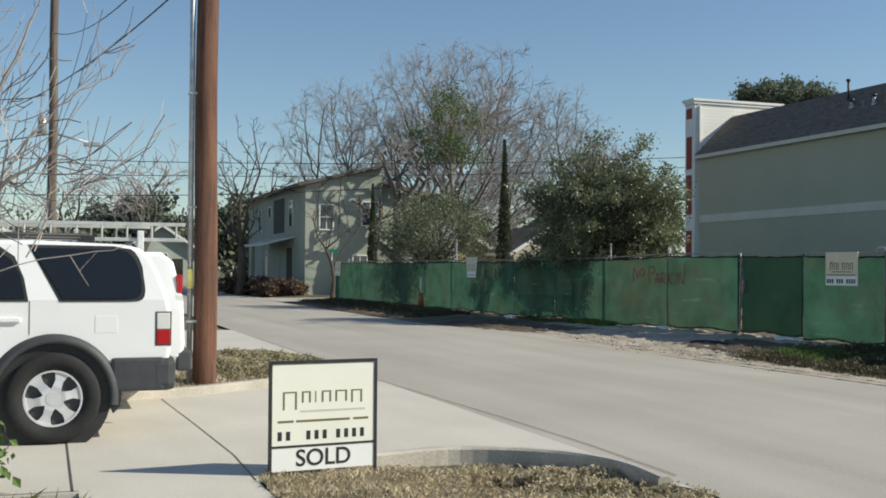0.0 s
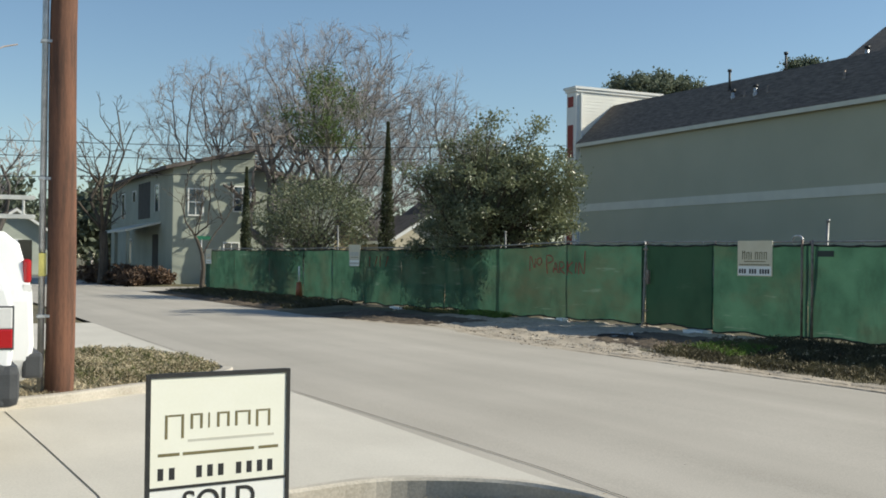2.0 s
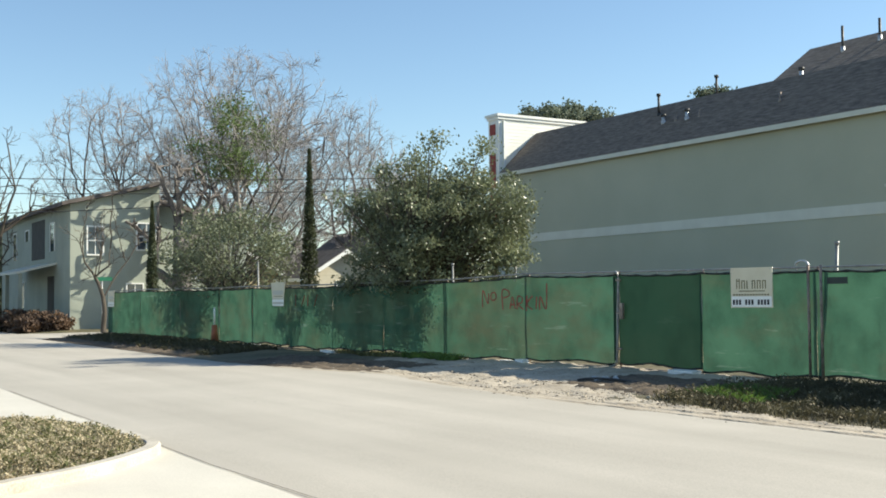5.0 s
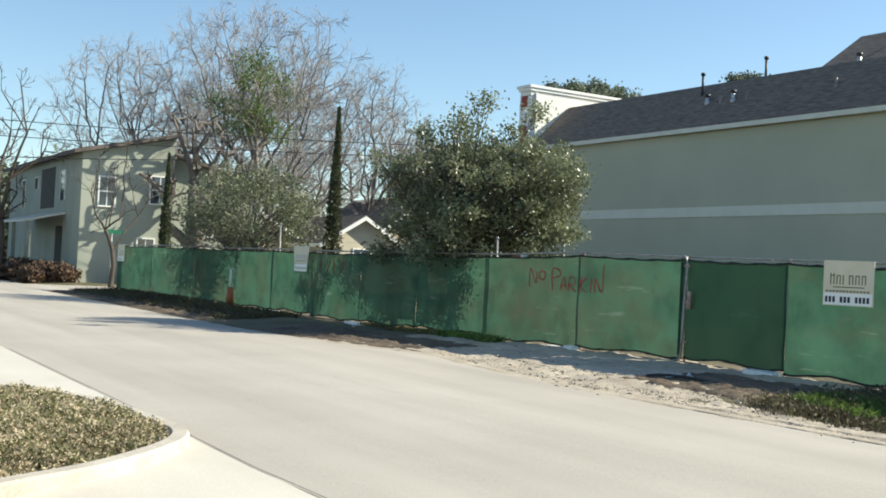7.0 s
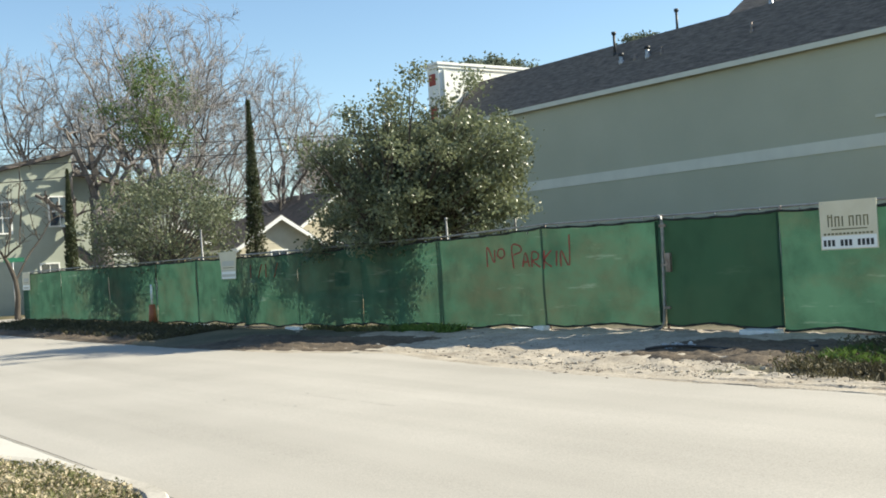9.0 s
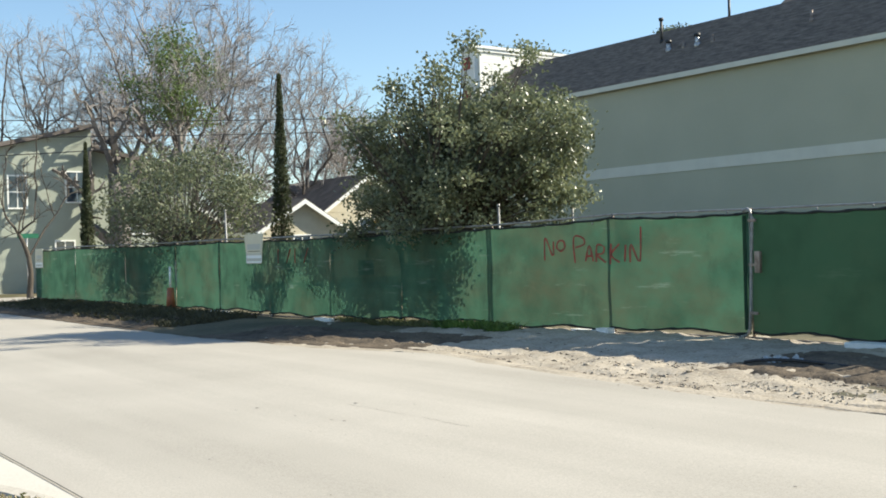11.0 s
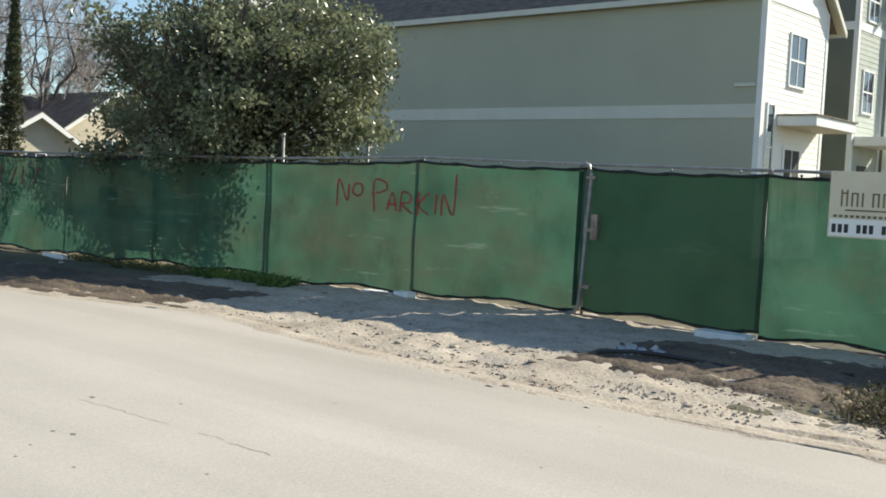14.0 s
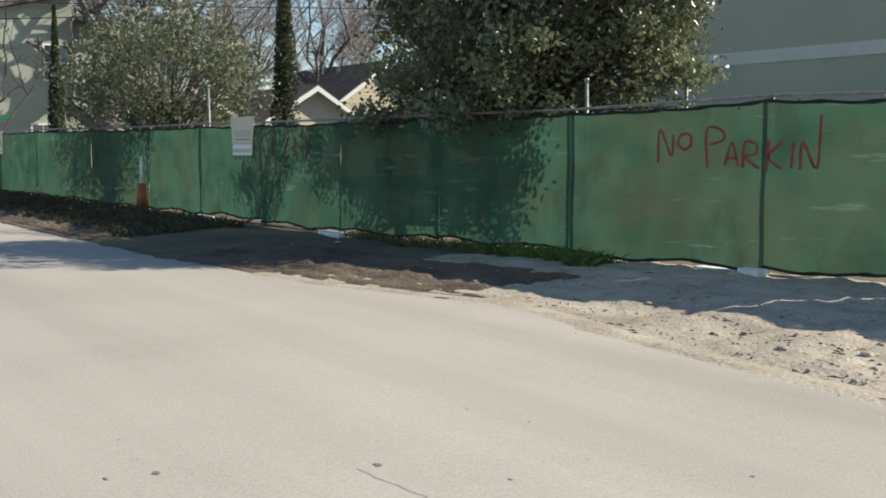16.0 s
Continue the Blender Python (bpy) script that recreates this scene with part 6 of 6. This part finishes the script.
lobes += [(10.25 + rng0.gauss(0, 0.2), rng0.uniform(18.0, 20.8), rng0.uniform(1.7, 2.2)) for _ in range(12)]
leafy_tree("evergreen_tree", (11.6, 19.5, 0.1), (11.6, 19.6, 3.2), (1.2, 1.3, 1.0), 0.13, 21, 44000, 0.056, OAKLEAF, "dense glossy evergreen tree leaning over the green fence", clumps=20, spread=0.16, extra=lobes)
leafy_tree("olive_tree", (11.0, 31.6, 0.1), (11.0, 31.9, 3.15), (2.2, 3.3, 1.7), 0.10, 33, 12500, 0.066, GREYLEAF, "airy grey-green tree behind the fence", clumps=170, spread=0.26, bark=OAKBARK)


leafy_tree("evergreen_tree", (12.9, 23.0, 0.1), (12.9, 23.1, 3.5), (1.0, 1.3, 1.4), 0.06, 36, 3000, 0.052, OAKLEAF, "thin sparse evergreen sapling behind the fence", clumps=60, spread=0.14)


def cypress(at, top, r, seed, label):
    rng = random.Random(seed)
    root = thing("cypress", at, label, "tree")
    rail("trunk", DARKBARK, root, Vector(at) - Vector((0, 0, 0.1)), (at[0], at[1], top - 0.6), 0.09, 0.02)
    pts = []
    for _ in range(4200):
        u = rng.random() ** 0.8
        z = at[2] + 0.3 + (top - at[2] - 0.3) * u
        w = r * min(1.0, u / 0.06 + 0.3) * min(1.0, (1 - u) / 0.75 + 0.05) * (0.95 + 0.12 * noise.noise(Vector((z * 2, seed, 0))))
        a = rng.uniform(0, math.tau)
        q = w * math.sqrt(rng.random())
        pts.append((at[0] + q * math.cos(a), at[1] + q * math.sin(a), z))
    part("crown", leaf_mesh("crown", rng, pts, 26000, 0.027, 0.015, 2.8), CYPLEAF, root)


cypress((13.45, 30.3, 0.1), 6.9, 0.36, 3, "narrow dark cypress behind the fence")
cypress((10.85, 40.5, 0.1), 5.75, 0.3, 4, "narrow dark cypress near the fence's end")

dome_tree((21.3, 57.5, 0.0), (21.6, 57.5, 9.4), (9.2, 7.2, 7.7), 1300, 0.50, 7, "great spreading leafless oak behind the lot", OAKBARK, twigs=11, reach=0.8, least=0.0085, fork=0.16)
dome_tree((14.6, 62.0, 0.0), (14.6, 62.0, 9.8), (4.8, 4.2, 5.2), 330, 0.30, 8, "tall leafless tree behind the corner house", OAKBARK, twigs=8, reach=0.8, least=0.009, fork=0.3)
dome_tree((31.2, 62.0, 0.0), (31.2, 62.0, 9.8), (4.4, 4.0, 5.2), 260, 0.30, 9, "tall leafless tree beyond the lot", OAKBARK, twigs=8, reach=0.8, least=0.009, fork=0.3)
dome_tree((86.0, 31.8, 0.0), (86.0, 31.8, 14.0), (5.0, 5.0, 6.5), 160, 0.45, 24, "dark leafless tree behind the tan building", DARKBARK, DARKBARK, twigs=4, reach=1.2, least=0.03, fork=0.4)
bare_tree((25.5, 70.0, 0.0), (14.0, 17.0), 0.35, 10, "leafless tree standing behind the great oak", 0.7, 6, kids=(3, 4), least=0.016)
bare_tree((36.5, 64.0, 0.0), (8.0, 12.5), 0.25, 14, "leafless tree beside the long building", 0.6, 6, kids=(3, 4), least=0.014)
bare_tree((34.5, 82.0, 0.0), (12.0, 13.5), 0.30, 18, "leafless tree far behind the cottages", 0.7, 6, kids=(3, 4), least=0.015)
dome_tree((6.9, 55.0, 0.0), (6.9, 55.0, 7.0), (3.5, 3.2, 3.6), 75, 0.24, 5, "dark leafless tree with crooked limbs by the street", DARKBARK, DARKBARK, twigs=3, reach=0.7, least=0.018, fork=0.28)
dome_tree((10.9, 48.6, 0.0), (10.9, 48.6, 5.2), (2.0, 1.7, 3.2), 44, 0.11, 12, "thin leafless tree in front of the corner house", DARKBARK, DARKBARK, twigs=4, reach=0.7, least=0.014, fork=0.2)
dome_tree((15.5, 50.4, 0.0), (15.4, 50.4, 6.2), (2.9, 0.9, 3.6), 34, 0.62, 13, "leafless tree before the sage wall", OAKBARK, OAKBARK, twigs=2, reach=0.9, least=0.09, fork=0.2)
bare_tree((-2.0, 62.0, 0.0), (8, 9.5), 0.2, 15, "leafless tree down the street", 0.7, 5, bark=OAKBARK, kids=(2, 3), least=0.014)
bare_tree((1.5, 70.0, 0.0), (9, 11.0), 0.22, 16, "leafless tree down the street", 0.7, 5, bark=OAKBARK, kids=(2, 4), least=0.014)
bare_tree((-6.5, 66.0, 0.0), (8, 8.0), 0.2, 17, "leafless tree down the street", 0.7, 5, bark=OAKBARK, kids=(2, 3), least=0.014)


def pine(at, top, label):
    rng = random.Random(44)
    root = thing("pine_tree", at, label, "tree")
    st = Sticks()
    base = Vector(at)
    st.limb([base + Vector((0.12 * math.sin(z * 0.5), 0.1 * math.cos(z * 0.6), z)) for z in np.linspace(-0.1, top - 0.5, 14)], [0.2 - 0.011 * k for k in range(14)], 8)
    pts = []
    for k in range(30):
        z = rng.uniform(top * 0.60, top * 0.97)
        a = rng.uniform(0, math.tau)
        reach = rng.uniform(0.8, 3.3) * (0.55 + 0.45 * (1 - abs(z / top - 0.8) / 0.25))
        tip = base + Vector((math.cos(a) * reach, math.sin(a) * reach, z + 0.4))
        st.limb([base + Vector((0, 0, z - 0.6)), base.lerp(tip, 0.5) + Vector((0, 0, z * 0.5 - 0.1)), tip], [0.06, 0.04, 0.015], 5)
        pts += [tuple(tip + Vector((rng.gauss(0, 0.4), rng.gauss(0, 0.4), rng.gauss(0, 0.28)))) for _ in range(9)]
    part("trunk", raw("trunk", st.v, st.f), BARK, root, smooth=True)
    part("crown", leaf_mesh("crown", rng, pts, 5200, 0.08, 0.30, 2.4), PINELEAF, root)


pine((20.0, 54.2, 0.0), 12.8, "slim pine with tufted green crown among bare trees")
leafy_tree("pine_tree", (77, 97, 0), (77, 97, 21.7), (5.6, 5.6, 2.1), 0.5, 51, 17000, 0.25, FARLEAF, "round-headed distant pine above the roofs", bark=BARK, clumps=110, spread=0.5)
leafy_tree("pine_tree", (75, 70.8, 0), (75, 70.8, 20.4), (1.5, 1.5, 0.9), 0.4, 52, 5000, 0.2, FARLEAF, "distant pine above the roofs", bark=BARK, clumps=50, spread=0.35)
leafy_tree("evergreen_tree", (4.0, 96, 0), (4.0, 96, 4.6), (5.5, 5, 3.6), 0.4, 53, 6000, 0.4, FARLEAF, "dark round evergreen down the street", clumps=70, spread=0.7)
leafy_tree("evergreen_tree", (14.5, 98, 0), (14.5, 98, 4.5), (5.0, 5, 3.8), 0.4, 54, 6000, 0.4, FARLEAF, "dark round evergreen behind the houses", clumps=70, spread=0.7)


def far_woods():
    rng = random.Random(70)
    st, pts = Sticks(), []
    for _ in range(150):
        a = rng.uniform(-0.95, 0.95)
        d = rng.uniform(120, 190)
        x, y = d * math.sin(a) + 20, d * math.cos(a)
        h = rng.uniform(6, 11)
        st.limb([Vector((x, y, 0)), Vector((x, y, h * 0.7))], [0.3, 0.1], 5)
        for _ in range(10):
            tip = Vector((x + rng.gauss(0, 2.6), y + rng.gauss(0, 2.6), h * rng.uniform(0.55, 1.05)))
            st.limb([Vector((x, y, h * 0.35)), tip], [0.12, 0.02], 3)
            if rng.random() < 0.55:
                pts.append(tuple(tip))
    ob = part("far_woods_trunks", raw("far_woods_trunks", st.v, st.f), TWIG)
    tagged(ob, "bare far trees on the horizon", "trees", kind="stuff")
    tagged(part("far_woods", leaf_mesh("far_woods", rng, pts, 16000, 0.55, 1.1), FARLEAF), "far line of mixed trees", "trees", kind="stuff")


far_woods()


def bush(at, r, seed, material, label, leaves=1500, size=0.06):
    rng = random.Random(seed)
    root = thing("bush", at, label, "bush", "bushes")
    pts = blob_points(rng, (at[0], at[1], at[2] + r[2] * 0.8), r, 70, 0.3)
    st = Sticks()
    for p in pts[::2]:
        st.limb([Vector(at), Vector(p)], [0.015, 0.004], 4)
    part("stems", raw("stems", st.v, st.f), DARKBARK, root)
    part("leaves", leaf_mesh("leaves", rng, pts, leaves, size, 0.1), material, root)


for k, (x, y, r) in enumerate(((8.1, 53.5, 0.9), (7.4, 55.5, 1.0), (8.7, 52.0, 0.8), (6.9, 58, 0.9), (7.9, 51.4, 0.6), (9.3, 51.2, 0.7))):
    bush((x, y, 0.0), (r, r, r * 0.7), 80 + k, REDBUSH, "rounded russet winter bush before the corner house", 1800, 0.11)
bush((13.2, 50.9, 0.0), (0.6, 0.6, 0.9), 90, REDBUSH, "rounded russet winter bush against the sage wall", 1500, 0.1)
bush((-4.52, -2.2, 0.0), (0.30, 0.3, 0.40), 91, BRIGHTGRASS, "leafy green shrub beside the footpath", 900, 0.05)


def sapling():
    """Leafless young tree beside the footpath, its pale limbs reaching over the drive."""
    root = bare_tree((-4.75, -3.3, 0.0), (2.7, 4.5), 0.05, 23, "leafless sapling with pale thin twigs beside the footpath", 0.7, 5, bark=PALETWIG, twig=PALETWIG, kids=(3, 4), up=0.5, first=0.36, least=0.0035)
    root.name = "sapling"
    rng = random.Random(61)
    for a, b, c, r in (((-4.72, 1.1), (-4.2, 1.56), (-3.4, 1.76), 0.007), ((-4.72, 1.35), (-4.25, 2.0), (-3.85, 2.35), 0.022), ((-4.7, 1.8), (-4.2, 2.65), (-3.95, 3.3), 0.017), ((-4.3, 1.95), (-3.85, 2.6), (-3.5, 2.85), 0.008), ((-4.72, 1.5), (-4.4, 2.6), (-4.3, 3.6), 0.02), ((-4.0, 1.7), (-3.75, 2.1), (-3.45, 2.2), 0.006)):
        st = Sticks()
        p = [Vector((x, -3.3 + rng.uniform(-0.15, 0.15), z)) for x, z in (a, b, c)]
        pts = [Vector(q) for q in smooth_line([tuple(q) for q in p], 6)]
        pts = [q + Vector((rng.gauss(0, 0.012), 0, rng.gauss(0, 0.012))) for q in pts]
        st.limb(pts, [r * (1 - 0.06 * k) for k in range(len(pts))], 6)
        for k in range(5):
            q = pts[rng.randrange(3, len(pts))]
            d = Vector((rng.gauss(0.25, 0.4), rng.gauss(0, 0.4), rng.gauss(0.45, 0.4))).normalized() * rng.uniform(0.12, 0.5)
            mid = q + d * 0.5 + Vector((0, 0, rng.uniform(-0.03, 0.03)))
            st.limb([q, mid, q + d], [0.0035, 0.003, 0.0015], 4)
            e = Vector((rng.gauss(0.2, 0.5), rng.gauss(0, 0.4), rng.gauss(0.3, 0.5))).normalized() * rng.uniform(0.08, 0.2)
            st.limb([mid, mid + e], [0.002, 0.0015], 3)
        part("limb", raw("limb", st.v, st.f), PALETWIG, root, smooth=True)


sapling()


# ---- grass and weeds ----
def verge_z(x, y):
    return ground_z(x, y) + 0.02


rg = random.Random(9)
grass("dry_grass", rg, [(-2.36, 0.5, -9.5, -1.8, near_z), (-2.36, -0.3, -6.0, -1.8, near_z)], 26000, 0.036, DRYGRASS, "dry straw-coloured winter lawn on the sunken verge", 0.006, 0.8)
grass("green_grass", rg, [(-0.3, 0.5, -7.0, -2.8, near_z)], 4000, 0.05, GREENGRASS, "green-brown grass along the kerb", 0.007, 0.7)
grass("dry_grass", rg, [(-3.4, 0.5, 3.3, 9.7, far_z)], 15000, 0.05, DRYGRASS, "dry straw-coloured grass round the pole", 0.007, 0.8)
grass("green_grass", rg, [(-1.6, 0.5, 4.5, 9.5, far_z)], 5000, 0.065, GREENGRASS, "green blades among the dry grass", 0.007, 0.7)
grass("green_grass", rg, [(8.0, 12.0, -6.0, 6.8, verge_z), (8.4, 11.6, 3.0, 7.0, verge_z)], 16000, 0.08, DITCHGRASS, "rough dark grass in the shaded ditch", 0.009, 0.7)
grass("weeds", rg, [(9.0, 9.9, 5.6, 6.9, verge_z)], 1500, 0.10, BRIGHTGRASS, "bright green weeds at the ditch's end", 0.008, 0.7)
grass("weeds", rg, [(10.1, 10.75, 15.9, 17.8, verge_z)], 1300, 0.12, BRIGHTGRASS, "green weeds at the fence post", 0.010, 0.7)
grass("weeds", rg, [(10.0, 10.6, 18.0, 21.4, verge_z)], 1400, 0.08, GREENGRASS, "low weeds under the evergreen", 0.009, 0.8)
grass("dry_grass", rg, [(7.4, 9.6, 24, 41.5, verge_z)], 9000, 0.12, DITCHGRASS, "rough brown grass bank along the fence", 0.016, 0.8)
grass("dry_grass", rg, [(12.5, 30, 8, 40, lambda x, y: 0.16)], 14000, 0.14, DRYGRASS, "dry weeds on the lot behind the fence", 0.02, 0.8)
grass("dry_grass", rg, [(-7.5, -3.66, -9, -2.5, lambda x, y: -0.1)], 7000, 0.14, GREENGRASS, "winter lawn beside the footpath", 0.008, 0.8)
brush("dry_brush", rg, [(-1.3, 0.62, -5.6, -2.1, near_z), (-0.7, 0.62, -4.2, -2.2, near_z)], 17000, 0.12, 0.016, DRYGRASS, "pale dead brush in mounds behind the kerb")
brush("green_brush", rg, [(-0.6, 0.7, -5.6, -2.4, near_z)], 5000, 0.11, 0.016, GREENGRASS, "green-brown weeds in mounds behind the kerb")
brush("dry_brush", rg, [(-1.4, 0.5, 4.4, 9.3, far_z)], 17000, 0.14, 0.015, DRYGRASS, "pale dry clumps of grass round the utility pole")
brush("green_brush", rg, [(-1.2, 0.5, 4.7, 9.3, far_z)], 12000, 0.13, 0.015, GREENGRASS, "green clumps of grass round the utility pole")
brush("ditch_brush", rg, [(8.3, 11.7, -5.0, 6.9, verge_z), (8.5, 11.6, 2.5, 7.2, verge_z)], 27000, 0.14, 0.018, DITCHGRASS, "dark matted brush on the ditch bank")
brush("dry_brush", rg, [(8.3, 11.6, -5.0, 7.2, verge_z)], 5000, 0.13, 0.016, DRYGRASS, "dead pale stalks on the ditch bank")
